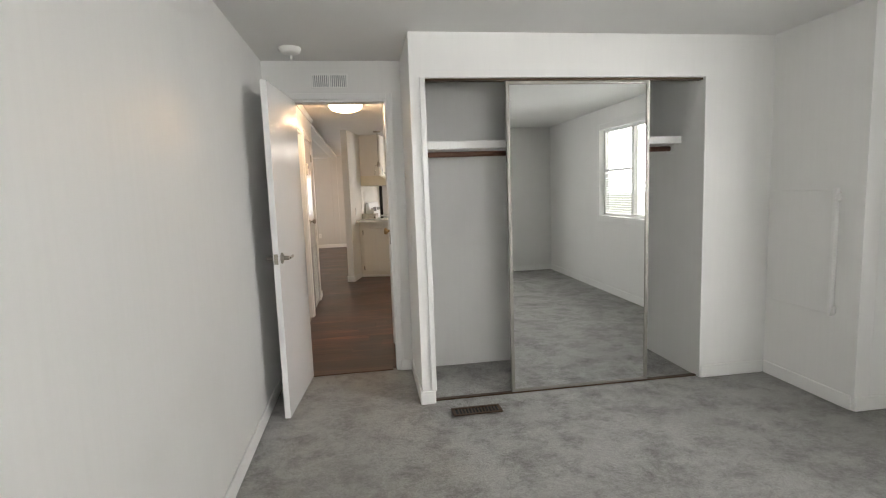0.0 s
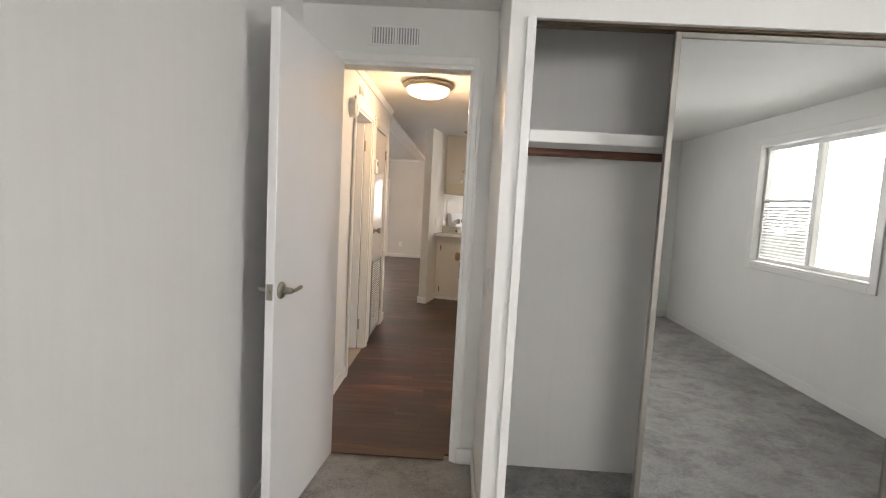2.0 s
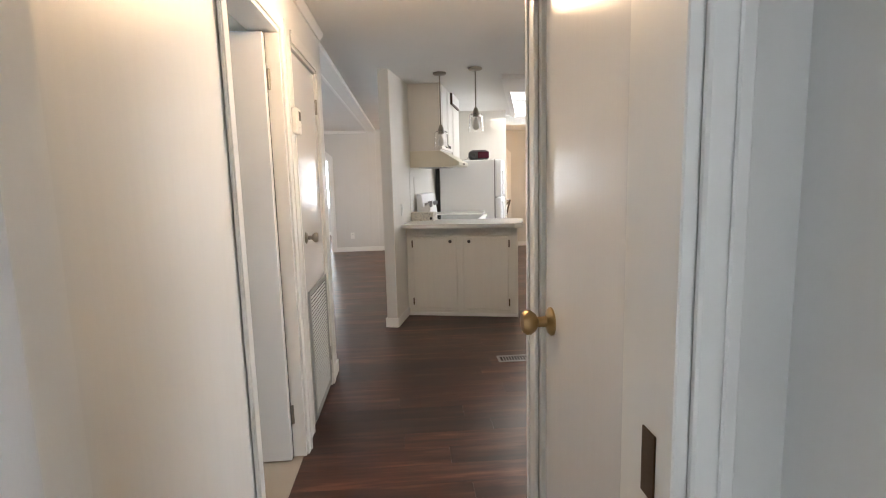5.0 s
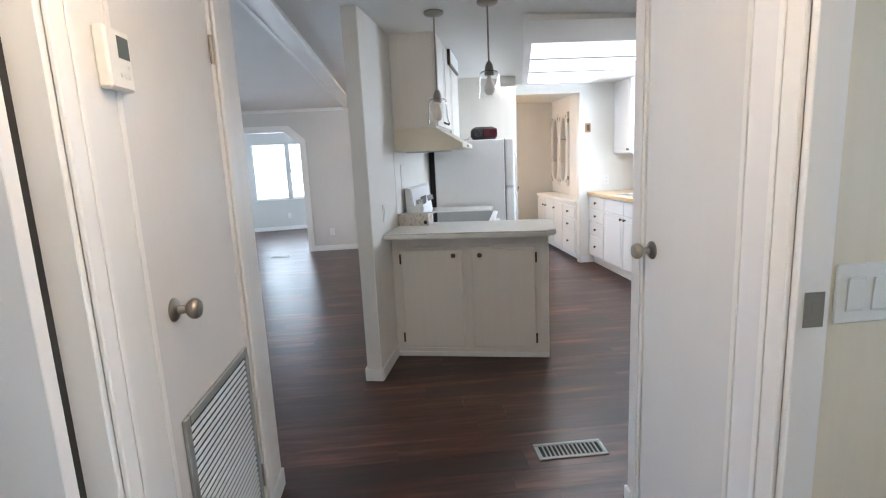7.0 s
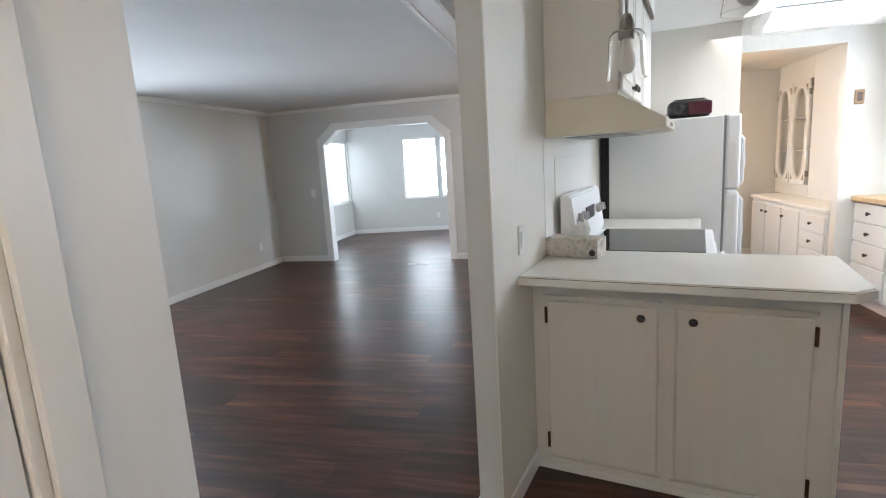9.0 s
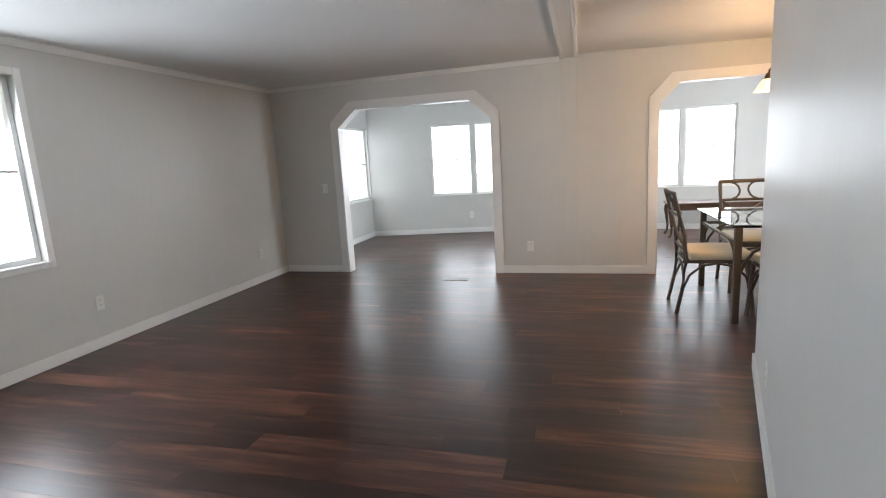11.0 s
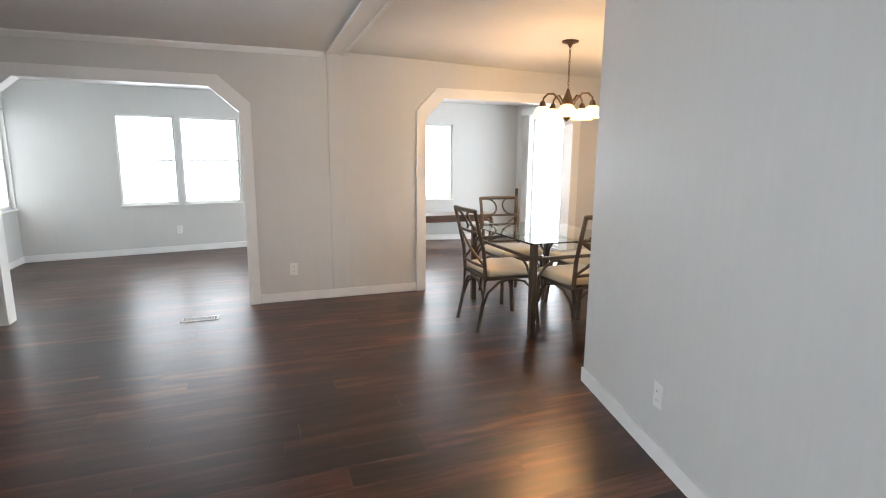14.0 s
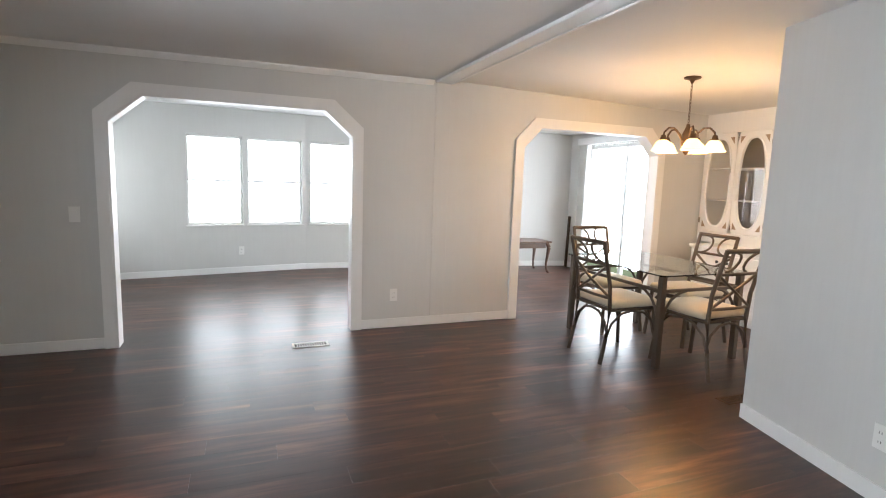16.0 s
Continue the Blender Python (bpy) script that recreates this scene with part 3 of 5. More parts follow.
def doorway(name, label, m, w, h, t, front=True, back=True, cw=0.056):
    """Frame of an opening: linings and casings. Origin at its lower left, x along the wall, y into it."""
    d = thing(name, label, "door", m, kind="structure")
    for pn, a, b in (("jamb", (0.0008, -0.004, 0), (0.019, t + 0.004, h - 0.0205)), ("jamb", (w - 0.019, -0.004, 0), (w - 0.0008, t + 0.004, h - 0.0205)), ("head_jamb", (0.0008, -0.004, h - 0.02), (w - 0.0008, t + 0.004, h - 0.0008))):
        box_part(pn, a, b, TRIM, d, bevel=0.002)
    if front:
        casing_boards(d, w, h, -0.016, -0.0045, cw)
    if back:
        casing_boards(d, w, h, t + 0.0045, t + 0.016)
    return d


def slab(name, parent, w, h, m, material=DOOR_PAINT, label=""):
    bm = bmesh.new()
    bx(bm, (0, 0, 0.012), (w, 0.035, h), 0.002)
    return part(name, bm, material, parent, label, m)


# bedroom door, standing open
d1 = doorway("door_1", "open white flush bedroom door with a nickel lever", pose(1.27, 4.4, 0), 0.685, 2.0, 0.1, cw=0.038)
leaf = slab("leaf", d1, 0.700, 1.985, pose(0.020, -0.012, 0, 0, 0, -95.5))
for y, s in ((0.0355, 1), (-0.0005, -1)):
    bm = bmesh.new()
    lathe(bm, [(0.0, 0.0), (0.033, 0.0), (0.033, 0.004), (0.028, 0.010), (0.013, 0.014), (0.012, 0.045), (0.0, 0.047)], 20, pose(0.645, y, 0.975, -90 * s, 0, 0))
    tube(bm, [(0.645, y + s * 0.047, 0.975), (0.620, y + s * 0.050, 0.976), (0.590, y + s * 0.050, 0.978), (0.578, y + s * 0.049, 0.978), (0.570, y + s * 0.047, 0.979)], 0.009, 8, 0.8)
    part("lever_handle", bm, NICKEL, leaf, "brushed nickel lever", None, True)
bm = bmesh.new()
bx(bm, (0.6995, 0.006, 0.945), (0.7018, 0.029, 1.005), 0.0005)
cyl(bm, (0.700, 0.0175, 0.975), (0.711, 0.0175, 0.975), 0.008, 0.006, 10)
part("latch_plate", bm, NICKEL, leaf, "nickel latch plate")
for z in (0.22, 1.78):
    hinge_part(d1, 0.020, -0.010, z)
bm = bmesh.new()
bx(bm, (0.6635, 0.03, 0.955), (0.666, 0.06, 1.035), 0.0005)
part("strike_plate", bm, BRONZE, d1, "dark strike plate")

# bathroom doorway with its door swung inwards
d2 = doorway("door_2", "open white bathroom door seen from the hall", pose(1.13, 5.58, 0, 0, 0, 90), 0.725, 2.0, 0.12)
slab("leaf", d2, 0.72, 1.97, pose(0.687, 0.055, 0, 0, 0, 91.0))
# Black strip paints in the shade of the open gap beside the hinges.
box_part("hinge_gap_shade", (0.6875, 0.056, 0.0), (0.7055, 0.064, 1.975), DARK_GAP, d2, "black strip painted in as the shaded hinge gap", 0.0)
for z in (0.22, 1.78):
    hinge_part(d2, 0.700, 0.048, z)

# furnace cupboard door with a return-air grille
d3 = doorway("door_3", "closed white cupboard door with a grey return-air grille", pose(1.13, 6.51, 0, 0, 0, 90), 0.67, 2.0, 0.12, False, False)
for pn, a, b in (("casing_right", (0.666, -0.016, 0), (0.730, -0.0045, 2.056)), ("casing_head", (0.0045, -0.016, 1.996), (0.6655, -0.0045, 2.056))):
    box_part(pn, a, b, TRIM, d3)
leaf = slab("leaf", d3, 0.626, 1.97, pose(0.022, 0.006, 0))
knob_parts(leaf, 0.115, 1.035, 0.0)
GX0, GX1, GZ1 = 0.065, 0.610, 0.750
# Flat black sheet on the leaf; the shade behind the louvres is its colour.
grille = box_part("grille_shade_sheet", (GX0 + 0.025, -0.004, 0.05), (GX1 - 0.025, -0.0005, GZ1 - 0.02), DARK_GAP, leaf, "black sheet painted as the shaded depth behind the louvres")
for a, b in (((GX0, -0.012, 0.03), (GX0 + 0.03, -0.0005, GZ1)), ((GX1 - 0.03, -0.012, 0.03), (GX1, -0.0005, GZ1)), ((GX0 + 0.0305, -0.012, 0.03), (GX1 - 0.0305, -0.0005, 0.06)), ((GX0 + 0.0305, -0.012, GZ1 - 0.03), (GX1 - 0.0305, -0.0005, GZ1))):
    box_part("grille_rail", a, b, GREY_VENT, leaf)
louvre = plain("pale_grey_louvre", (0.55, 0.58, 0.57), 0.4, 0.1, 0.08)
for k in range(31):
    bm = bmesh.new()
    bx(bm, (GX0 + 0.031, -0.010, -0.0045), (GX1 - 0.031, -0.0085, 0.0055), 0, pose(0, 0, 0, -28, 0, 0))
    part("louvre", bm, louvre, leaf, "", pose(0, 0.0015, 0.07 + 0.0210 * k))
for z in (0.22, 1.78):
    hinge_part(d3, 0.648, -0.001, z)

# linen cupboard, side room and hall closet on the east side
d4 = doorway("door_4", "closed white linen cupboard door with a brass knob", pose(1.97, 5.05, 0, 0, 0, -90), 0.49, 2.0, 0.08, True, False)
leaf = slab("leaf", d4, 0.446, 1.97, pose(0.022, 0.006, 0))
knob_parts(leaf, 0.05, 1.01, 0.0, BRASS)
d5 = doorway("door_5", "cased opening to a side room with a strike plate", pose(2.465, 6.215, 0, 0, 0, -90), 0.90, 2.03, 0.06, True, False)
bm = bmesh.new()
bx(bm, (0.0192, 0.010, 1.035), (0.0215, 0.052, 1.105), 0.001)
bx(bm, (0.0192, 0.024, 1.055), (0.0222, 0.040, 1.085), 0.0)
part("strike_plate", bm, NICKEL, d5, "nickel strike plate")
box_part("side_board", (-0.143, -0.008, 0.0), (-0.0565, -0.0008, 2.086), DOOR_PAINT, d5, "plain white board beside the opening", 0.002)
d6 = doorway("door_6", "closed white hall closet door with a nickel knob", pose(2.56, 7.02, 0, 0, 0, -90), 0.52, 2.0, 0.09, False, False)
leaf = slab("leaf", d6, 0.476, 1.97, pose(0.022, 0.002, 0))
knob_parts(leaf, 0.05, 1.05, 0.0)
box_part("end_board", (-0.0595, -0.008, 0.0), (-0.0005, -0.0008, 2.055), DOOR_PAINT, d6, "plain white board beside the door", 0.002)
for z in (0.22, 1.78):
    hinge_part(d6, 0.49, -0.004, z)

# ---- bedroom ----
closet = thing("closet_shelf", "white closet shelf over a red-brown hanging rod", "shelf", pose(0, 0, 0))
box_part("shelf", (2.147, 3.97, 1.602), (3.963, 4.398, 1.652), TRIM, closet)
bm = bmesh.new()
cyl(bm, (2.147, 4.10, 1.575), (3.963, 4.10, 1.575), 0.018, None, 14)
part("rod", bm, ROD_WOOD, closet, "red-brown wooden rod", None, True)
for x in (2.1475, 3.955):
    box_part("rod_socket", (x, 4.06, 1.54), (x + 0.008, 4.14, 1.61), TRIM, closet)
mirror = thing("mirror_door", "sliding mirrored closet door in a thin metal frame", "mirror door")
box_part("glass", (2.672, 3.768, 0.025), (3.578, 3.774, 1.965), MIRROR, mirror, "mirror glass", 0.0)
for a, b in (((2.650, 3.760, 0.010), (2.672, 3.786, 1.985)), ((3.578, 3.760, 0.010), (3.600, 3.786, 1.985)), ((2.672, 3.760, 0.010), (3.578, 3.786, 0.025)), ((2.672, 3.760, 1.965), (3.578, 3.786, 1.985))):
    box_part("frame_rail", a, b, plain("champagne_aluminium", (0.30, 0.285, 0.26), 0.5, 1.0) if a[0] == 2.650 else bpy.data.materials["champagne_aluminium"], mirror, bevel=0.002)
solid_track = bmesh.new()
bx(solid_track, (2.147, 3.75, 1.986), (3.963, 3.798, 1.9985), 0.002)
solid("trim_closet_track", solid_track, BRONZE, "dark metal track at the head of the closet", "trim", kind="structure")
solid_track = bmesh.new()
bx(solid_track, (2.147, 3.757, 0.0), (3.963, 3.790, 0.009), 0.002)
solid("trim_closet_floor_track", solid_track, BRONZE, "dark metal floor track of the closet", "trim", kind="structure")
for a, b in (((2.118, 3.715, 0.0865), (2.150, 3.729, 2.0)), ((3.960, 3.722, 0.0865), (3.972, 3.729, 2.0))):
    bm = bmesh.new()
    bx(bm, a, b, 0.002)
    solid("trim_closet_edge", bm, TRIM, "white edge strip of the closet opening", "trim", kind="structure")
panel = thing("access_panel", "painted wall access panel with a white edge strip", "panel")
box_part("cover", (4.432, 3.235, 0.53), (4.4545, 3.69, 1.255), WALL_BED, panel, "", 0.003)
box_part("edge_strip", (4.424, 3.212, 0.52), (4.4545, 3.234, 1.265), TRIM, panel, "white edge strip", 0.004)
for z in (0.56, 1.22):
    box_part("catch", (4.428, 3.195, z - 0.025), (4.4545, 3.2115, z + 0.025), TRIM, panel, "", 0.006)


def floor_register(m, w, l, n, material, label):
    r = thing("floor_vent", label, "vent", m)
    # No hole is cut: a black sheet paints the duct's shade.
    box_part("duct_shade_sheet", (-l / 2 + 0.02, -w / 2 + 0.02, 0.0005), (l / 2 - 0.02, w / 2 - 0.02, 0.0015), DARK_GAP, r, "black sheet painted as the shaded duct opening")
    for a, b in (((-l / 2, -w / 2), (l / 2, -w / 2 + 0.02)), ((-l / 2, w / 2 - 0.02), (l / 2, w / 2)), ((-l / 2, -w / 2 + 0.0205), (-l / 2 + 0.02, w / 2 - 0.0205)), ((l / 2 - 0.02, -w / 2 + 0.0205), (l / 2, w / 2 - 0.0205))):
        box_part("rim", (*a, 0.0005), (*b, 0.006), material, r, bevel=0.002)
    for k in range(n):
        x = -l / 2 + 0.02 + (l - 0.04) * (k + 1) / (n + 1)
        box_part("bar", (x - 0.004, -w / 2 + 0.021, 0.0018), (x + 0.004, w / 2 - 0.021, 0.005), material, r, bevel=0.001)
    return r


VENT_WHITE = plain("pale_register_enamel", (0.78, 0.78, 0.75), 0.35, 0.0)
floor_register(pose(2.365, 3.54, 0.012), 0.11, 0.30, 12, BRONZE, "dark bronze floor vent in the grey carpet")
floor_register(pose(2.455, 7.475, 0.0), 0.13, 0.33, 13, GREY_VENT, "grey metal floor vent in the dark planks")
floor_register(pose(-0.19, 13.32, 0.0), 0.12, 0.29, 12, VENT_WHITE, "pale metal floor vent before the archway")
floor_register(pose(2.33, 11.46, 0.0), 0.11, 0.28, 12, BRONZE, "dark bronze floor vent beside the dining table")

smoke = thing("smoke_detector", "white round smoke detector on the ceiling", "smoke detector", pose(1.35, 4.08, 2.260))
bm = bmesh.new()
lathe(bm, [(0, -0.001), (0.068, -0.001), (0.068, -0.014), (0.058, -0.030), (0.045, -0.036), (0, -0.037)], 28)
part("body", bm, PLASTIC, smoke, "", None, True)
box_part("test_tab", (-0.006, 0.035, -0.062), (0.006, 0.039, -0.028), PLASTIC, smoke)


def wall_grille(m, w, h, label, halves=2):
    g = thing("wall_vent", label, "vent", m)
    box_part("plate", (0, -0.006, 0), (w, -0.0005, h), TRIM, g, bevel=0.002)
    for k in range(halves):
        a = 0.012 + k * (w - 0.012) / halves
        b = a + (w - 0.012) / halves - 0.012
        # Sheet lies on the plate; its grey paints the shade between the slats.
        box_part("recess", (a, -0.0075, 0.012), (b, -0.0062, h - 0.012), GREY_VENT, g, "grey sheet painted as the shade between slats", 0.0)
        nb = int((b - a) / 0.012)
        for j in range(nb):
            x = a + (b - a) * (j + 0.5) / nb
            box_part("slat", (x - 0.003, -0.010, 0.012), (x + 0.003, -0.0076, h - 0.012), TRIM, g, bevel=0.0)
    return g


wall_grille(pose(1.44, 4.4, 2.072), 0.25, 0.10, "white wall vent with vertical slats above the door")
wall_grille(pose(1.13, 5.70, 2.095, 0, 0, 90), 0.16, 0.08, "small wall vent above the bathroom door", 1)


def wall_plate(m, gangs, label, rocker=True, outlet=False, name="light_switch", category="switch"):
    """A cover plate on a wall that faces local -y, with its rockers or sockets."""
    p = thing(name, label, category, m)
    w = 0.07 + 0.046 * (gangs - 1)
    box_part("cover_plate", (-w / 2, -0.006, -0.0575), (w / 2, -0.0005, 0.0575), PLASTIC, p, "", 0.003)
    for g in range(gangs):
        x = (g - (gangs - 1) / 2) * 0.046
        if outlet:
            for z in (-0.021, 0.021):
                bm = bmesh.new()
                bx(bm, (x - 0.016, -0.0085, z - 0.014), (x + 0.016, -0.0062, z + 0.014), 0.004)
                sock = part("socket", bm, PLASTIC, p)
                for dx in (-0.006, 0.006):
                    box_part("slot", (x + dx - 0.0012, -0.0092, z - 0.005), (x + dx + 0.0012, -0.0086, z + 0.005), BLACK_PLASTIC, sock, bevel=0.0)
        else:
            bm = bmesh.new()
            bx(bm, (x - 0.0165, -0.010, -0.033), (x + 0.0165, -0.0062, 0.033), 0.002, pose(0, 0, 0, 3, 0, 0))
            part("rocker", bm, PLASTIC, p)
    return p


wall_plate(pose(2.06, 4.036, 1.002, 0, 0, -90), 1, "white single light switch on the closet end wall")
wall_plate(pose(2.685, 6.28, 1.070) @ Matrix.Diagonal((1.26, 1.0, 1.12, 1.0)), 2, "white double rocker switch on the cream wall")
wall_plate(pose(-1.84, 13.655, 1.03), 1, "white light switch beside the archway")
wall_plate(pose(0.596, 13.655, 0.305), 1, "white wall outlet between the archways", outlet=True, name="wall_outlet", category="outlet")
wall_plate(pose(-0.73, 16.798, 0.313, 0, 0, 9.7), 1, "white wall outlet under the bay windows", outlet=True, name="wall_outlet", category="outlet")
wall_plate(KITCHEN @ pose(0, 2.075, 0.30, 0, 0, -90), 1, "white wall outlet on the grey dividing wall", outlet=True, name="wall_outlet", category="outlet")
wall_plate(pose(-2.47, 11.05, 0.35, 0, 0, 90), 1, "white wall outlet on the long side wall", outlet=True, name="wall_outlet", category="outlet")
wall_plate(pose(-2.47, 13.12, 0.33, 0, 0, 90), 1, "white wall outlet near the living room corner", outlet=True, name="wall_outlet", category="outlet")
wall_plate(pose(4.30, 11.52, 1.04), 1, "white kitchen outlet above the counter", outlet=True, name="wall_outlet", category="outlet")
wall_plate(pose(4.7, 10.95, 1.04, 0, 0, -90), 1, "white outlet beside the kitchen window", outlet=True, name="wall_outlet", category="outlet")
wall_plate(pose(4.7, 9.75, 1.06, 0, 0, -90), 2, "white double outlet over the butcher block", outlet=True, name="wall_outlet", category="outlet")
wall_plate(KITCHEN @ pose(0.0962, 0.30, 1.05, 0, 0, 90), 1, "white switch on the kitchen wall end")

# hall fittings
chime = thing("alarm_sounder", "white round alarm sounder on the hall wall", "alarm", pose(1.13, 5.42, 1.95, 90, 0, 90))
bm = bmesh.new()
lathe(bm, [(0, 0.001), (0.066, 0.001), (0.066, 0.02), (0.06, 0.045), (0.045, 0.055), (0, 0.056)], 24)
part("body", bm, PLASTIC, chime, "", None, True)
bm = bmesh.new()
lathe(bm, [(0.02, 0.0565), (0.03, 0.0565), (0.03, 0.059), (0.02, 0.059)], 20)
part("ring", bm, PLASTIC, chime, "", None, True)
thermo = thing("thermostat", "white digital thermostat with a grey screen", "thermostat", pose(1.13, 6.45, 1.560, 0, 0, 90))
box_part("body", (-0.0, -0.028, 0), (0.095, -0.0005, 0.125), PLASTIC, thermo, "", 0.005)
box_part("screen", (0.040, -0.0295, 0.065), (0.085, -0.0282, 0.11), plain("grey_lcd", (0.10, 0.12, 0.11), 0.2), thermo, "dark grey screen", 0.001)
for x, z in ((0.045, 0.03), (0.062, 0.03), (0.079, 0.03), (0.079, 0.05)):
    box_part("button", (x - 0.006, -0.031, z - 0.005), (x + 0.006, -0.0282, z + 0.005), PLASTIC, thermo, bevel=0.001)
lamp = thing("ceiling_lamp", "lit flush ceiling lamp with a nickel rim", "ceiling lamp", pose(1.62, 5.99, ceil_z(1.62)) @ Matrix.Diagonal((1.13, 1.13, 1.0, 1.0)))
bm = bmesh.new()
lathe(bm, [(0, -0.001), (0.165, -0.001), (0.178, -0.012), (0.178, -0.03), (0.165, -0.042), (0.150, -0.046), (0.150, -0.030), (0, -0.030)], 40)
part("rim", bm, NICKEL, lamp, "brushed nickel rim", None, True)
bm = bmesh.new()
lathe(bm, [(0.149, -0.047), (0.148, -0.058), (0.138, -0.078), (0.115, -0.096), (0.075, -0.110), (0.03, -0.117), (0, -0.118)], 40)
bowl = part("bowl", bm, LAMP_GLASS, lamp, "glowing frosted glass bowl", None, True)
bowl.visible_shadow = False


# ---- windows ----
def window(name, label, m, w, h, rails=(0.5,), mullions=(), depth=0.12, casing=True, sill=True, fw=0.035, c=0.05):
    """A window in an opening: origin at its lower left on the room face, y outwards."""
    win = thing(name, label, "window", m, kind="structure")
    fr = bmesh.new()
    y0, y1 = depth - 0.07, depth - 0.02
    for a, b in (((0.001, y0, 0.001), (fw, y1, h - 0.001)), ((w - fw, y0, 0.001), (w - 0.001, y1, h - 0.001)), ((fw, y0, 0.001), (w - fw, y1, fw)), ((fw, y0, h - fw), (w - fw, y1, h - 0.001))):
        bx(fr, a, b, 0.002)
    part("window_frame", fr, TRIM, win)
    for r in rails:
        box_part("meeting_rail", (fw + 0.001, y0 + 0.005, h * r - 0.010), (w - fw - 0.001, y1 - 0.005, h * r + 0.010), TRIM, win)
    for q in mullions:
        box_part("mullion", (w * q - 0.03, y0 - 0.005, fw + 0.001), (w * q + 0.03, y1 - 0.002, h - fw - 0.001), TRIM, win)
    pane = box_part("pane", (fw - 0.004, y0 + 0.018, fw - 0.004), (w - fw + 0.004, y0 + 0.022, h - fw + 0.004), PANE, win, "clear glass", 0.0)
    pane.visible_shadow = False
    if sill:
        box_part("window_sill", (-0.02, -0.02, -0.018), (w + 0.02, y0, -0.0005), TRIM, win)
    if casing:
        for pn, a, b in (("casing_left", (-c, -0.014, -c), (0, -0.0005, h + c)), ("casing_right", (w, -0.014, -c), (w + c, -0.0005, h + c)), ("casing_head", (0.0005, -0.014, h + 0.0005), (w - 0.0005, -0.0005, h + c)), ("apron", (0.0005, -0.014, -c), (w - 0.0005, -0.0005, -0.019))):
            box_part(pn, a, b, TRIM, win)
    return win


def slats_blind(m, w, z0, z1, label):
    b = thing("window_blind", label, "blind", m)
    box_part("head_rail", (0, 0, z1), (w, 0.03, z1 + 0.03), BLIND, b)
    n = int((z1 - z0) / 0.028)
    bm = bmesh.new()
    bx(bm, (0.002, 0.002, -0.0006), (w - 0.002, 0.026, 0.0006), 0, pose(0, 0, 0, 62, 0, 0))
    first = part("slat", bm, BLIND, b, "", pose(0, 0, z0))
    for k in range(1, n):
        o = new("slat", first.data)
        o.parent, o.matrix_basis = b, pose(0, 0, z0 + 0.028 * k)
    return b


window("window_1", "white sliding bedroom window in a white casing", pose(4.7, 2.20, 0.95, 0, 0, -90), 1.40, 1.05, (), (0.5,), c=0.075)
slats_blind(pose(4.745, 1.46, 0.99, 0, 0, -90), 0.62, 0.0, 0.50, "white mini blind half lowered in the bedroom window")
# Unseen window, assumed and added so that the end-wall lamp has an opening.
window("window_14", "unseen white sliding window assumed in the bedroom end wall", pose(3.0, -0.95, 0.95, 0, 0, 180), 1.40, 1.05, (), (0.5,), c=0.075)
window("window_12", "white side room window", pose(4.7, 6.15, 0.95, 0, 0, -90), 0.80, 1.05)
window("window_13", "small white bathroom window", pose(-2.47, 5.30, 1.05, 0, 0, 90), 0.60, 0.90)
window("window_2", "white kitchen window over the sink", pose(4.7, 10.83, 1.05, 0, 0, -90), 0.78, 1.05, (0.5,))
window("window_3", "white single-hung window in the front room side wall", pose(-2.47, 15.55, 0.68, 0, 0, 90), 0.93, 1.20, casing=False)
window("window_4", "white living room window in a white casing", pose(-2.47, 9.35, 0.75, 0, 0, 90), 1.37, 1.25, (0.5,))
for k, (m, s0, s1) in enumerate(((pose(*BAY[0], 0.68, 0, 0, math.degrees(math.atan2(0.45, 2.63))), 1.10, 1.80), (pose(*BAY[0], 0.68, 0, 0, math.degrees(math.atan2(0.45, 2.63))), 1.86, 2.62),
                                 (pose(*BAY[1], 0.68), 0.06, 0.80), (pose(*BAY[1], 0.68), 0.86, 1.60),
                                 (pose(*BAY[2], 0.68, 0, 0, -math.degrees(math.atan2(0.45, 2.63))), 0.05, 0.81), (pose(*BAY[2], 0.68, 0, 0, -math.degrees(math.atan2(0.45, 2.63))), 0.87, 1.57))):
    window(f"window_{k + 5}", "white single-hung bay window", m @ pose(s0, 0, 0), s1 - s0, 1.20, casing=False, fw=0.025)
slider = window("window_11", "white sliding glass patio door", pose(4.45, 16.07, 0.03, 0, 0, -90), 1.75, 1.97, (), (0.5,), casing=True, sill=False, fw=0.045)
vb = thing("vertical_blind", "white vertical blind drawn aside under a valance", "blind", pose(4.45, 16.20, 0, 0, 0, -90))
box_part("valance", (0, -0.10, 2.02), (2.05, -0.016, 2.12), BLIND, vb, "", 0.004)
for k in range(12):
    box_part("vane", (0.06 + 0.017 * k, -0.095, 0.05), (0.0625 + 0.017 * k, -0.02, 2.015), BLIND, vb, bevel=0.0)
for k in range(18):
    box_part("carrier", (0.32 + 0.09 * k, -0.06, 1.975), (0.335 + 0.09 * k, -0.05, 2.018), BLIND, vb, bevel=0.0)


# ---- kitchen ----
def cup_knob(parent, x, y, z, material=PEWTER, m=None, r=0.016):
    """A small mushroom knob that stands out towards -y."""
    bm = bmesh.new()
    lathe(bm, [(0, 0), (r * 0.5, 0), (r * 0.4, 0.010), (r * 0.95, 0.016), (r, 0.021), (r * 0.7, 0.027), (0, 0.029)], 14)
    return part("knob", bm, material, parent, "dark pewter knob", pose(x, y, z, 90, 0, 0), True)


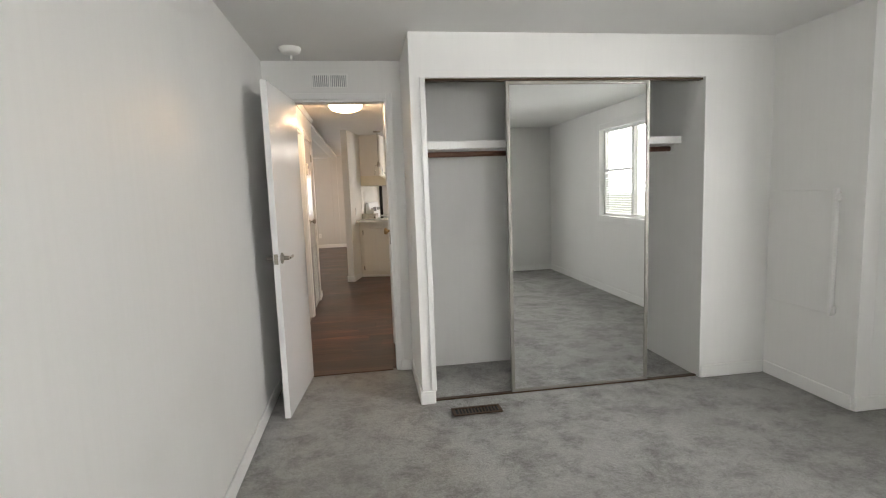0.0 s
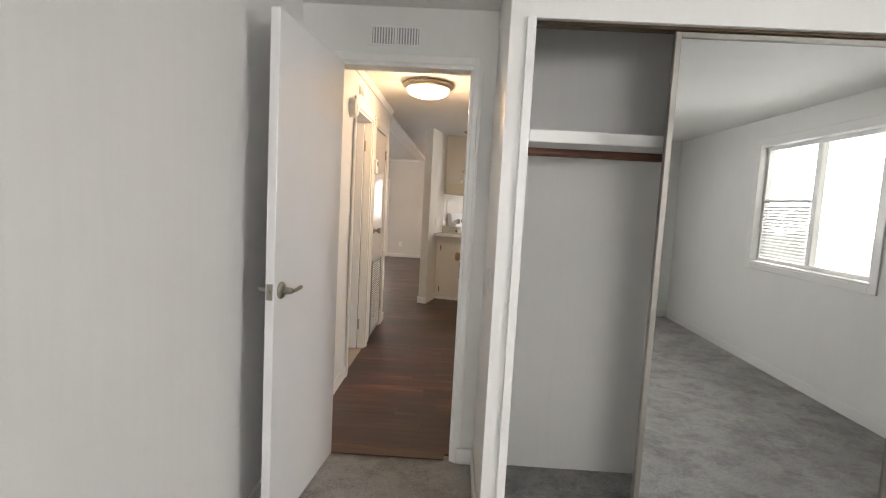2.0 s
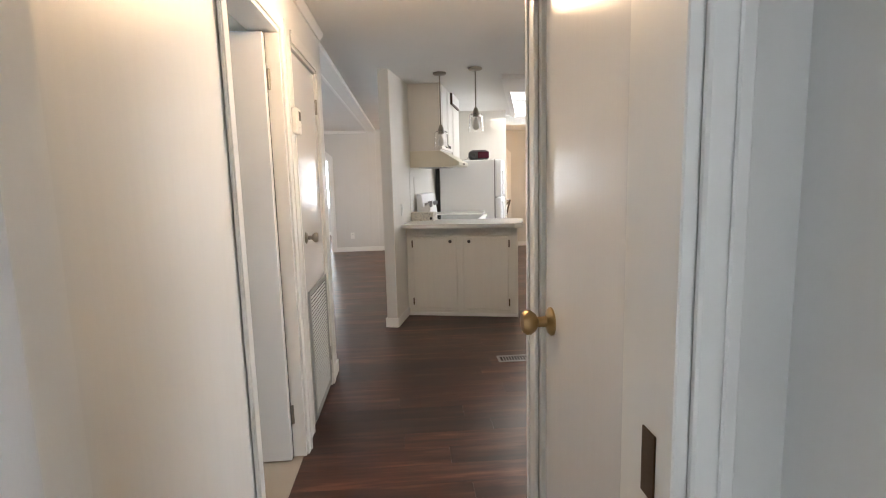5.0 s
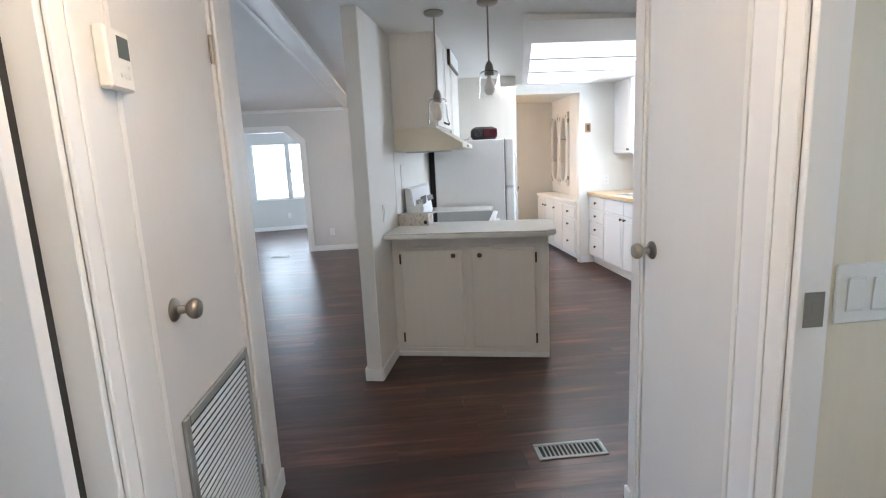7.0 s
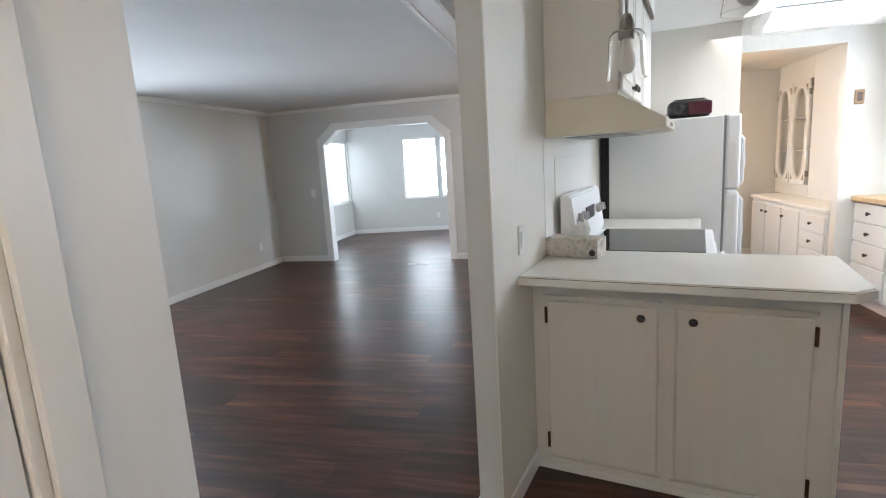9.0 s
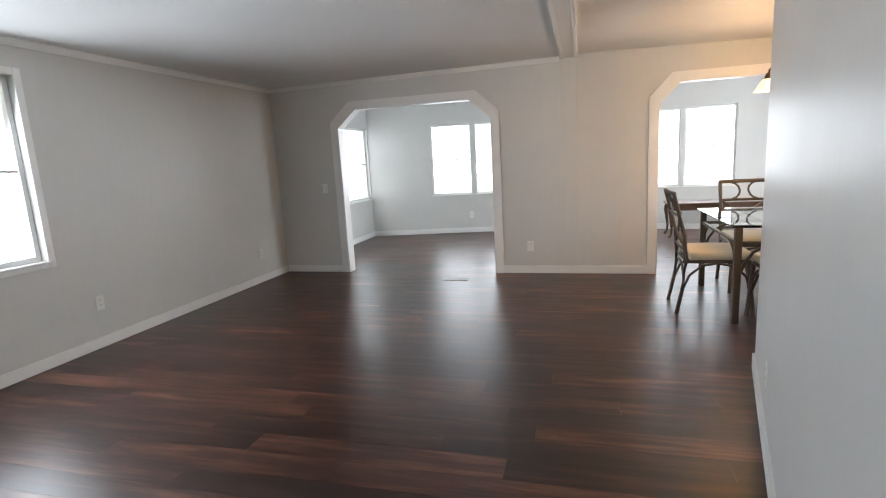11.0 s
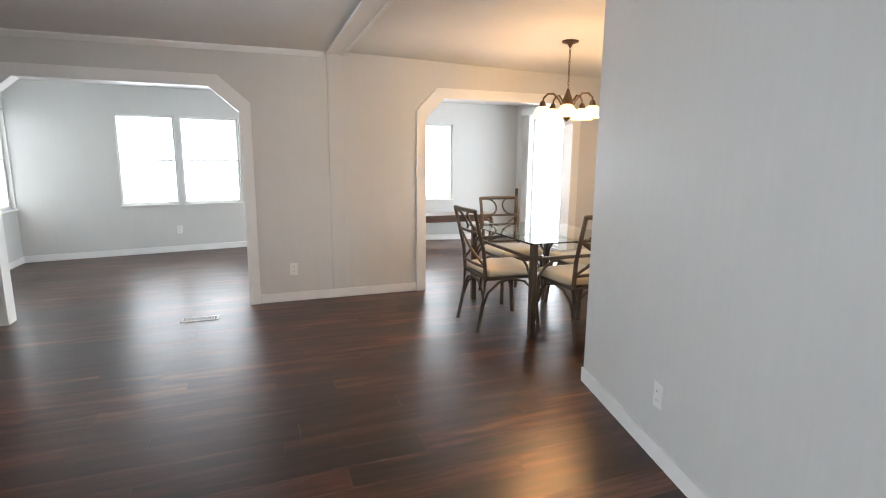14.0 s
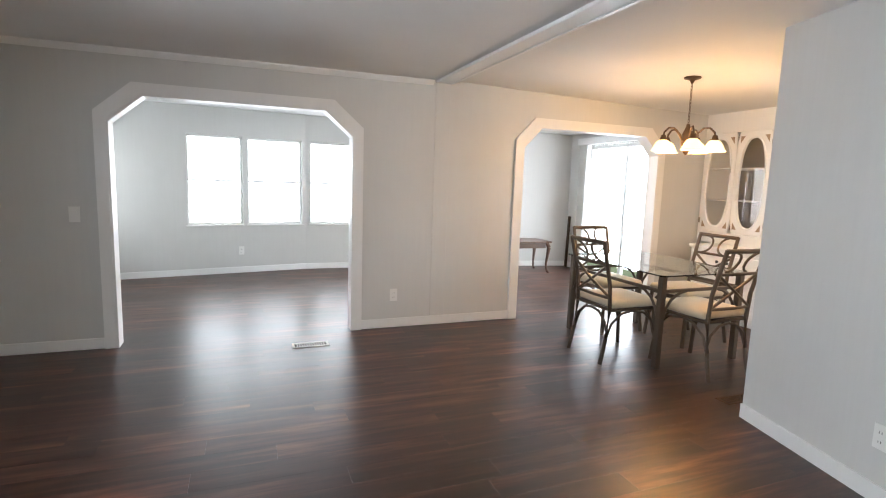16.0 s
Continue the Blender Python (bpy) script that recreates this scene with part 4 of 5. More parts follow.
def panel_door(parent, x0, x1, z0, z1, material, y=0.0, raised=True, knob=None, t=0.018, name="cabinet_door"):
    """An overlay door with a lipped edge and, if raised, an inner panel."""
    bm = bmesh.new()
    bx(bm, (x0, y - t, z0), (x1, y - 0.0008, z1), 0.005 if raised else 0.011, None, 1 if raised else 2)
    if raised:
        bx(bm, (x0 + 0.05, y - t - 0.004, z0 + 0.05), (x1 - 0.05, y - t + 0.002, z1 - 0.05), 0.006)
    d = part(name, bm, material, parent)
    if knob:
        cup_knob(d, knob[0], y - t, knob[1])
    return d


pen = thing("peninsula_cabinet", "cream painted peninsula cabinet with two flush doors", "cabinet", KITCHEN @ pose(0.0985, 0.43, 0))
bm = bmesh.new()
bx(bm, (0, 0, 0.0), (1.065, 0.37, 0.8755), 0.002)
part("body", bm, CABINET, pen)
box_part("base_strip", (0.003, -0.012, 0.0), (1.075, -0.0008, 0.035), TRIM, pen, "", 0.004)
box_part("corner_strip", (1.055, -0.010, 0.036), (1.075, -0.0008, 0.866), CABINET, pen, "", 0.002)
for x0, x1, kx, hx in ((0.065, 0.495, 0.435, 0.058), (0.555, 0.985, 0.615, 0.992)):
    dd = panel_door(pen, x0, x1, 0.075, 0.775, CABINET, 0.0, False, (kx, 0.735))
    for z in (0.14, 0.71):
        box_part("hinge", (hx - 0.006, -0.013, z - 0.035), (hx + 0.006, -0.0008, z + 0.035), BRONZE, pen, "dark bronze hinge", 0.002)
    for a, b in (((x0 - 0.012, -0.011, 0.786), (x1 + 0.012, -0.0008, 0.798)), ((x0 - 0.012, -0.011, 0.052), (x1 + 0.012, -0.0008, 0.064))):
        box_part("moulding", a, b, CABINET, pen, bevel=0.002)
ctop = bmesh.new()
o = [(0.0975, 0.25), (1.15, 0.25), (1.215, 0.315), (1.215, 0.835), (0.0975, 0.835)]
prism(ctop, [(x, y, 0.876) for x, y in o], (0, 0, 0.039))
bmesh.ops.bevel(ctop, geom=list(ctop.edges), offset=0.006, segments=2, affect="EDGES")
top = solid("worktop", ctop, LAMINATE, "white laminate worktop with a clipped corner on the peninsula", "worktop", m=KITCHEN)
box_part("edge_band", (0.0985, 0.2465, 0.879), (1.146, 0.2496, 0.9075), LAMINATE, top, "white laminate edge band", 0.0012)
box_part("edge_seam", (0.0985, 0.2480, 0.9080), (1.146, 0.2496, 0.9096), BRONZE, top, "dark glue line", 0.0)
box_part("edge_band", (1.2154, 0.319, 0.879), (1.2185, 0.830, 0.9075), LAMINATE, top, "white laminate edge band", 0.0012)

stove = thing("stove", "white electric stove with a black glass cooktop", "stove", KITCHEN @ pose(0.12, 1.605, 0, 0, 0, -90))
box_part("body", (0.0, 0.0, 0.06), (0.755, 0.66, 0.885), APPLIANCE, stove, "", 0.006)

# local frame of the stove: x along the wall towards the hall, y out into the room
box_part("plinth", (0.02, 0.02, 0.0), (0.735, 0.60, 0.0595), BLACK_PLASTIC, stove, "", 0.0)
box_part("cooktop_rim", (-0.004, 0.06, 0.8855), (0.759, 0.675, 0.905), APPLIANCE, stove, "white enamel rim", 0.006)
box_part("cooktop_glass", (0.03, 0.10, 0.9055), (0.725, 0.635, 0.909), BLACK_GLASS, stove, "black ceramic glass", 0.001)
bm = bmesh.new()
prism(bm, [(0.0, 0.0, 0.886), (0.0, 0.058, 0.886), (0.0, 0.085, 0.935), (0.0, 0.05, 1.170), (0.0, 0.0, 1.180)], (0.755, 0, 0))
bmesh.ops.bevel(bm, geom=list(bm.edges), offset=0.008, segments=2, affect="EDGES")
guard = part("backguard", bm, APPLIANCE, stove)
for x in (0.09, 0.18, 0.575, 0.665):
    bm = bmesh.new()
    lathe(bm, [(0, 0), (0.026, 0), (0.024, 0.016), (0.020, 0.022), (0, 0.024)], 16)
    bx(bm, (-0.005, -0.02, 0.022), (0.005, 0.02, 0.032), 0.002)
    part("knob", bm, plain("grey_knob_plastic", (0.42, 0.42, 0.42), 0.4) if x == 0.09 else bpy.data.materials["grey_knob_plastic"], guard, "grey control knob", pose(x, 0.0735, 1.055, -81, 0, 0), True)
box_part("display", (0.27, 0.0720, 1.02), (0.49, 0.0775, 1.09), BLACK_PLASTIC, guard, "dark display", 0.002, pose(0, -0.002, 0))
box_part("oven_door", (0.01, 0.6605, 0.25), (0.745, 0.69, 0.84), APPLIANCE, stove, "", 0.006)
bm = bmesh.new()
tube(bm, [(0.08, 0.69, 0.78), (0.08, 0.725, 0.785), (0.67, 0.725, 0.785), (0.67, 0.69, 0.78)], 0.011, 10)
part("handle", bm, APPLIANCE, stove, "", None, True)
box_part("drawer", (0.01, 0.6605, 0.075), (0.745, 0.685, 0.24), APPLIANCE, stove, "", 0.006)

base2 = thing("base_cabinet", "white base cabinet between stove and refrigerator", "cabinet", KITCHEN @ pose(0.097, 1.615, 0))
box_part("body", (0, 0.0, 0.0), (0.60, 0.40, 0.868), CABINET, base2)
box_part("cabinet_door", (0.6008, 0.02, 0.10), (0.618, 0.38, 0.66), CABINET, base2)
box_part("drawer", (0.6008, 0.02, 0.68), (0.618, 0.38, 0.84), CABINET, base2)
bm = bmesh.new()
bx(bm, (0.097, 1.612, 0.870), (0.735, 2.03, 0.915), 0.006)
solid("worktop", bm, LAMINATE, "short white laminate worktop beside the refrigerator", "worktop", m=KITCHEN)
splash = bmesh.new()
bx(splash, (0.0960, 0.66, 0.9155), (0.0985, 2.05, 1.45), 0.001)
bx(splash, (0.0986, 0.84, 1.12), (0.1015, 1.62, 1.36), 0.002)
solid("trim_backsplash", splash, KITCHEN_PAINT, "white wall panel behind the stove", "trim", m=KITCHEN, kind="structure")

hood = thing("range_hood", "almond range hood under the wall cabinets", "range hood", KITCHEN @ pose(0.0972, 0.70, 1.45))
bm = bmesh.new()
prism(bm, [(0.0, 0, 0.0), (0.42, 0, 0.0), (0.50, 0, 0.012), (0.50, 0, 0.045), (0.31, 0, 0.16), (0.0, 0, 0.16)], (0, 0.76, 0))
bmesh.ops.bevel(bm, geom=list(bm.edges), offset=0.004, segments=1, affect="EDGES")
part("shell", bm, HOOD_PAINT, hood)
box_part("filter", (0.06, 0.12, -0.004), (0.34, 0.64, -0.0006), GREY_VENT, hood, "grey mesh filter", 0.001)
box_part("lamp_lens", (0.38, 0.25, -0.004), (0.46, 0.5, -0.0006), PLASTIC, hood, "", 0.001)
box_part("switch_strip", (0.5005, 0.3, 0.02), (0.503, 0.45, 0.038), BRONZE, hood, "", 0.001)


def wall_cabinet(m, label, w, d, h, doors, material, group=""):
    """A wall cabinet: origin at its lower left front, x along, y to the wall."""
    c = thing("wall_cabinet", label, "cabinet", m, group)
    box_part("body", (0, 0, 0), (w, d, h), material, c)
    dw = w / doors
    for k in range(doors):
        kx = dw * k + (dw - 0.045 if k % 2 == 0 and doors > 1 or doors == 1 else 0.045)
        panel_door(c, dw * k + 0.008, dw * (k + 1) - 0.008, 0.012, h - 0.012, material, 0.0, True, (kx, 0.05))
    return c


wall_cabinet(KITCHEN @ pose(0.41, 0.70, 1.6105, 0, 0, 90), "cream wall cabinet above the range hood", 0.76, 0.312, 2.305 - 1.612, 2, CABINET)
wall_cabinet(KITCHEN @ pose(0.41, 1.462, 1.50, 0, 0, 90), "cream wall cabinet above the short worktop", 0.58, 0.312, 2.305 - 1.502, 1, CABINET)
wall_cabinet(pose(4.41, 11.517, 1.35, 0, 0, -90), "white wall cabinet beside the kitchen window", 0.47, 0.286, 0.855, 1, WHITE_CABINET, "white wall cabinets")
wall_cabinet(pose(4.41, 9.92, 1.37, 0, 0, -90), "white two-door wall cabinet beside the kitchen window", 0.72, 0.286, 0.835, 2, WHITE_CABINET, "white wall cabinets")
plaque = thing("wall_plaque", "long dark-framed plaque high on the cabinet front", "plaque", KITCHEN @ pose(0.435, 1.58, 2.205, 0, 0, 90))
bm = bmesh.new()
bx(bm, (-0.29, -0.022, -0.072), (0.29, -0.0005, 0.072), 0.004)
part("frame", bm, BRONZE, plaque, "dark frame")
box_part("face", (-0.272, -0.0245, -0.054), (0.272, -0.0225, 0.054), PLASTIC, plaque, "pale face", 0.001)

fridge = thing("refrigerator", "white top-freezer refrigerator with two doors", "refrigerator", KITCHEN @ pose(0.16, 2.08, 0))
box_part("cabinet_body", (0, 0, 0.05), (0.69, 0.715, 1.555), APPLIANCE, fridge, "", 0.008)
# Added black block: the dark of the gap to the wall, put in as colour.
box_part("rear_gap_shade", (-0.055, 0.01, 0.0), (-0.0005, 0.70, 1.50), DARK_GAP, fridge, "black block painted as the shaded gap behind", 0.0)
box_part("plinth", (0.03, 0.02, 0.0), (0.67, 0.70, 0.0495), BLACK_PLASTIC, fridge, "", 0.0)
box_part("gasket", (0.6905, 0.012, 0.075), (0.703, 0.703, 1.553), plain("grey_gasket", (0.3, 0.3, 0.3), 0.6), fridge, "grey door gasket", 0.0)
for z0, z1, hz in ((0.07, 1.075, (0.62, 1.04)), (1.09, 1.557, (1.12, 1.42))):
    bm = bmesh.new()
    bx(bm, (0.7035, 0.0, z0), (0.785, 0.715, z1), 0.018, None, 3)
    dr = part("fridge_door", bm, APPLIANCE, fridge)
    bm = bmesh.new()
    tube(bm, [(0.785, 0.055, hz[0]), (0.799, 0.055, hz[0] + 0.02), (0.803, 0.055, (hz[0] + hz[1]) / 2), (0.799, 0.055, hz[1] - 0.02), (0.785, 0.055, hz[1])], 0.012, 8)
    part("handle", bm, APPLIANCE, dr, "", None, True)
    box_part("grip_inset", (0.725, -0.003, hz[0] + 0.03), (0.762, -0.0003, hz[1] - 0.03), TRIM, dr, "", 0.001)
radio = thing("portable_radio", "glossy maroon and black portable radio on the refrigerator", "radio", KITCHEN @ pose(0.65, 2.24, 1.5555, 0, 0, 8) @ Matrix.Diagonal((0.84, 1.0, 0.95, 1.0)))
bm = bmesh.new()
bx(bm, (-0.16, -0.05, 0.006), (0.16, 0.07, 0.125), 0.045, None, 4)
part("body", bm, BLACK_PLASTIC, radio, "", None, True)
bm = bmesh.new()
bx(bm, (-0.02, -0.062, 0.022), (0.152, -0.035, 0.112), 0.026, None, 4)
part("front_shell", bm, MAROON, radio, "glossy maroon shell", None, True)
for x in (-0.085,):
    bm = bmesh.new()
    lathe(bm, [(0, 0), (0.040, 0), (0.042, 0.008), (0.030, 0.012), (0.012, 0.004), (0, 0.006)], 20)
    part("speaker", bm, BLACK_PLASTIC, radio, "black speaker cone", pose(x, -0.0615, 0.062, 90, 0, 0), True)
bm = bmesh.new()
tube(bm, [(-0.12, 0.01, 0.118), (-0.10, 0.01, 0.128), (0.10, 0.01, 0.128), (0.12, 0.01, 0.118)], 0.008, 8)
part("carry_handle", bm, BLACK_PLASTIC, radio, "", None, True)
bm = bmesh.new()
bx(bm, (-0.14, -0.04, 0.0), (0.14, 0.06, 0.0065))
part("foot", bm, BLACK_PLASTIC, radio)
bm = bmesh.new()
tube(bm, [(-0.15, 0.02, 0.05), (-0.20, 0.02, 0.01), (-0.28, 0.03, 0.006), (-0.36, 0.0, 0.006)], 0.003, 6)
part("power_cord", bm, BLACK_PLASTIC, radio)

tissue = thing("tissue_box", "marble-printed tissue box with a white tissue", "tissue box", KITCHEN @ pose(0.225, 0.70, 0.9155, 0, 0, -8))
box_part("carton", (-0.12, -0.06, 0.0), (0.12, 0.06, 0.085), TISSUE, tissue, "", 0.003)
bm = bmesh.new()
for k in range(5):
    a = 0.3 + k * 0.6
    p = [(0.05 * math.cos(a) * s + 0.01, 0.012 * math.sin(a * 2) * s, z) for s, z in ((1, 0.085), (1.2, 0.12), (0.9, 0.16 - 0.012 * k))]
    q = [(0.05 * math.cos(a + 0.6) * s, 0.012 * math.sin(a * 2 + 0.8) * s + 0.006, z) for s, z in ((1, 0.085), (1.25, 0.125), (1.0, 0.165 - 0.01 * k))]
    vs = [bm.verts.new(v) for v in p + q]
    bm.faces.new((vs[0], vs[1], vs[4], vs[3]))
    bm.faces.new((vs[1], vs[2], vs[5], vs[4]))
bmesh.ops.solidify(bm, geom=list(bm.faces), thickness=0.0015)
part("tissue", bm, PLASTIC, tissue, "white tissue", None, True)
bm = bmesh.new()
cyl(bm, (0.095, -0.0605, 0.025), (0.095, -0.062, 0.025), 0.014, None, 16)
part("printed_seal", bm, BLACK_PLASTIC, tissue, "dark printed seal")

# sink side
run = pose(4.10, 11.515, 0, 0, 0, -90)
drw = thing("drawer_cabinet", "white base cabinet with four drawers", "cabinet", run)
box_part("body", (0, 0, 0.10), (0.47, 0.598, 0.858), WHITE_CABINET, drw)
box_part("toe_board", (0, 0.05, 0.0), (0.47, 0.06, 0.0995), WHITE_CABINET, drw)
for z0, z1 in ((0.12, 0.36), (0.37, 0.53), (0.54, 0.69), (0.70, 0.85)):
    bm = bmesh.new()
    bx(bm, (0.01, -0.018, z0), (0.46, -0.0008, z1), 0.005)
    dd = part("drawer", bm, WHITE_CABINET, drw)
    cup_knob(dd, 0.235, -0.018, (z0 + z1) / 2)
snk = thing("sink_cabinet", "white sink base cabinet with two raised-panel doors", "cabinet", run @ pose(0.473, 0, 0))
box_part("body", (0, 0, 0.10), (1.04, 0.598, 0.858), WHITE_CABINET, snk)
box_part("toe_board", (0, 0.05, 0.0), (1.04, 0.06, 0.0995), WHITE_CABINET, snk)
for x0, x1, kx in ((0.01, 0.515, 0.475), (0.525, 1.03, 0.565)):
    panel_door(snk, x0, x1, 0.12, 0.69, WHITE_CABINET, 0.0, True, (kx, 0.655))
    box_part("false_front", (x0, -0.018, 0.70), (x1, -0.0008, 0.85), WHITE_CABINET, snk, "", 0.005)
dish = thing("dishwasher", "white built-in dishwasher under the butcher block", "dishwasher", run @ pose(1.516, 0, 0))
box_part("tub", (0, 0.005, 0.10), (0.605, 0.598, 0.858), APPLIANCE, dish)
box_part("door_panel", (0.009, -0.022, 0.12), (0.596, 0.0045, 0.70), APPLIANCE, dish, "", 0.006)
ctl = box_part("control_panel", (0.009, -0.030, 0.706), (0.596, 0.0045, 0.848), APPLIANCE, dish, "", 0.006)
box_part("label_strip", (0.03, -0.0315, 0.80), (0.36, -0.0302, 0.825), GREY_VENT, ctl, "grey marked strip", 0.0)
bm = bmesh.new()
lathe(bm, [(0, 0), (0.026, 0), (0.024, 0.014), (0, 0.016)], 18)
part("dial", bm, APPLIANCE, ctl, "", pose(0.51, -0.0302, 0.765, 90, 0, 0), True)
for x in (0.40, 0.33):
    box_part("button", (x, -0.034, 0.755), (x + 0.03, -0.0302, 0.775), APPLIANCE, ctl, "", 0.001)
# Black strips stand for the shade in the gaps round the door.
for a, b in (((0.0005, -0.006, 0.11), (0.0085, 0.0045, 0.857)), ((0.5965, -0.006, 0.11), (0.6045, 0.0045, 0.857)), ((0.009, -0.006, 0.8485), (0.596, 0.0045, 0.857))):
    box_part("gap_shade_strip", a, b, DARK_GAP, dish, "black strips painted as the shaded gap round the door", 0.0)
box_part("kick_plate", (0.004, 0.03, 0.0), (0.601, 0.04, 0.0995), APPLIANCE, dish)
endp = thing("end_panel", "white end panel of the sink counter with a baseboard", "panel", run @ pose(2.124, 0, 0))
box_part("board", (0, -0.022, 0), (0.30, 0.598, 0.858), WHITE_CABINET, endp)
box_part("base_strip", (-0.002, -0.036, 0), (0.314, -0.0225, 0.085), TRIM, endp)
box_part("base_return", (0.3005, -0.0222, 0), (0.314, 0.598, 0.085), TRIM, endp)
bm = bmesh.new()
bx(bm, (-0.001, -0.04, 0.8605), (2.46, 0.5985, 0.900), 0.004)
top = solid("butcher_block_counter", bm, BUTCHER, "honey butcher block counter with a dark end", "worktop", m=run)
sink = thing("kitchen_sink", "stainless steel double kitchen sink set in the counter", "sink", run @ pose(0.62, 0.06, 0.9005))
bm = bmesh.new()
for a, b in (((0, 0, 0), (0.80, 0.035, 0.006)), ((0, 0.43, 0), (0.80, 0.50, 0.006)), ((0, 0.035, 0), (0.03, 0.43, 0.006)), ((0.77, 0.035, 0), (0.80, 0.43, 0.006)), ((0.385, 0.035, 0), (0.415, 0.43, 0.006))):
    bx(bm, a, b, 0.002)
part("rim", bm, STEEL, sink)
# Bowls are flat sheets; darker steel colour paints the shade of their depth.
for x0 in (0.03, 0.415):
    bm = bmesh.new()
    bx(bm, (x0, 0.035, 0.0005), (x0 + 0.355, 0.43, 0.0022))
    part("bowl", bm, plain("shadowed_steel", (0.28, 0.28, 0.28), 0.25, 1.0) if x0 < 0.1 else bpy.data.materials["shadowed_steel"], sink)
faucet = thing("faucet", "tall nickel gooseneck faucet with a side lever", "faucet", run @ pose(1.02, 0.525, 0.9068))
bm = bmesh.new()
lathe(bm, [(0, 0), (0.03, 0), (0.028, 0.012), (0.02, 0.02), (0.018, 0.09), (0.014, 0.10), (0, 0.101)], 16)
part("base", bm, STEEL, faucet, "", None, True)
bm = bmesh.new()
tube(bm, [(0, 0, 0.09), (0, 0, 0.34)] + [(0, -0.105 + 0.105 * math.cos(a), 0.34 + 0.12 * math.sin(a)) for a in (0.3, 0.7, 1.1, 1.57, 2.0, 2.4, 2.8)] + [(0, -0.215, 0.30)], 0.014, 10)
part("spout", bm, STEEL, faucet, "", None, True)
bm = bmesh.new()
cyl(bm, (0, -0.215, 0.305), (0, -0.222, 0.22), 0.018, 0.021, 12)
part("spray_head", bm, STEEL, faucet, "", None, True)
bm = bmesh.new()
tube(bm, [(0.015, 0, 0.07), (0.06, 0, 0.085), (0.10, 0, 0.10)], 0.008, 8)
part("lever", bm, STEEL, faucet, "", None, True)
soap = thing("soap_dispenser", "small nickel soap dispenser beside the faucet", "soap dispenser", run @ pose(1.16, 0.525, 0.9068))
bm = bmesh.new()
lathe(bm, [(0, 0), (0.02, 0), (0.016, 0.02), (0.011, 0.05), (0.008, 0.06), (0, 0.061)], 14)
part("stem", bm, STEEL, soap, "", None, True)
bm = bmesh.new()
tube(bm, [(0, 0, 0.055), (0, -0.03, 0.062), (0, -0.07, 0.055)], 0.006, 8)
part("nozzle", bm, STEEL, soap, "", None, True)
sign = thing("wooden_plate", "small oval wooden plate on the kitchen wall", "wall plate", pose(4.065, 11.52, 1.68))
box_part("plate", (-0.035, -0.012, -0.055), (0.035, -0.0005, 0.055), OAK, sign, "", 0.012)
box_part("inset", (-0.018, -0.0145, -0.035), (0.018, -0.0125, 0.035), TABLE_WOOD, sign, "", 0.0)
pot = thing("hanging_scoop", "pale wooden scoop hanging beside the window", "utensil", pose(4.69, 10.0, 1.28))
bm = bmesh.new()
lathe(bm, [(0, -0.12), (0.03, -0.11), (0.048, -0.06), (0.045, -0.01), (0.02, 0.03), (0.012, 0.10), (0, 0.102)], 16)
bmesh.ops.scale(bm, verts=bm.verts, vec=(0.18, 1, 1))
part("scoop", bm, plain("pale_wood", (0.55, 0.44, 0.30), 0.5), pot, "", None, True)

# luminous ceiling box
lb = thing("ceiling_light_box", "lit fluorescent ceiling box with acrylic panels", "ceiling light")
ZB, XR = 2.165, 3.91


def slant(y, off=0.0):
    """Left side of the light box, which runs along the dividing wall's heading."""
    return 2.725 + off + 0.242 * (y - 9.06)


def board(name, outline, z0, z1, material, label=""):
    bm = bmesh.new()
    prism(bm, [(x, y, z0) for x, y in outline], (0, 0, z1 - z0))
    return part(name, bm, material, lb, label)


TOPZ = 2.25
board("frame_board", [(slant(9.06, -0.06), 9.06), (slant(9.06), 9.06), (slant(11.12), 11.12), (slant(11.12, -0.06), 11.12)], ZB, TOPZ, TRIM)
board("frame_board", [(XR, 9.06), (XR + 0.07, 9.06), (XR + 0.07, 11.12), (XR, 11.12)], ZB, TOPZ, TRIM)
board("frame_board", [(slant(11.12, -0.06), 11.1205), (XR + 0.07, 11.1205), (XR + 0.07, 11.22), (slant(11.22, -0.06), 11.22)], ZB, TOPZ, TRIM)
bm = bmesh.new()
low = [(slant(9.06, -0.06), 9.0595, ZB), (XR + 0.07, 9.0595, ZB), (XR + 0.07, 8.60, 2.205), (slant(8.60, -0.06), 8.60, 2.205)]
va, vb = [bm.verts.new(p) for p in low], [bm.verts.new((p[0], p[1], 2.252)) for p in low]
bm.faces.new(va[::-1])
bm.faces.new(vb)
for k in range(4):
    bm.faces.new((va[k], va[(k + 1) % 4], vb[(k + 1) % 4], vb[k]))
part("apron", bm, TRIM, lb, "plain white sloping apron")
n = 3
for k in range(n):
    ya, yb = 9.061 + 2.058 * k / n + 0.005, 9.061 + 2.058 * (k + 1) / n - 0.005
    board("acrylic_panel", [(slant(ya, 0.001), ya), (XR - 0.001, ya), (XR - 0.001, yb), (slant(yb, 0.001), yb)], ZB + 0.02, ZB + 0.026, PANEL_GLOW, "glowing acrylic panel")
    if k:
        board("divider_bar", [(slant(ya, 0.001), ya - 0.0095), (XR - 0.001, ya - 0.0095), (XR - 0.001, ya - 0.0005), (slant(ya, 0.001), ya - 0.0005)], ZB + 0.010, ZB + 0.03, GREY_VENT)


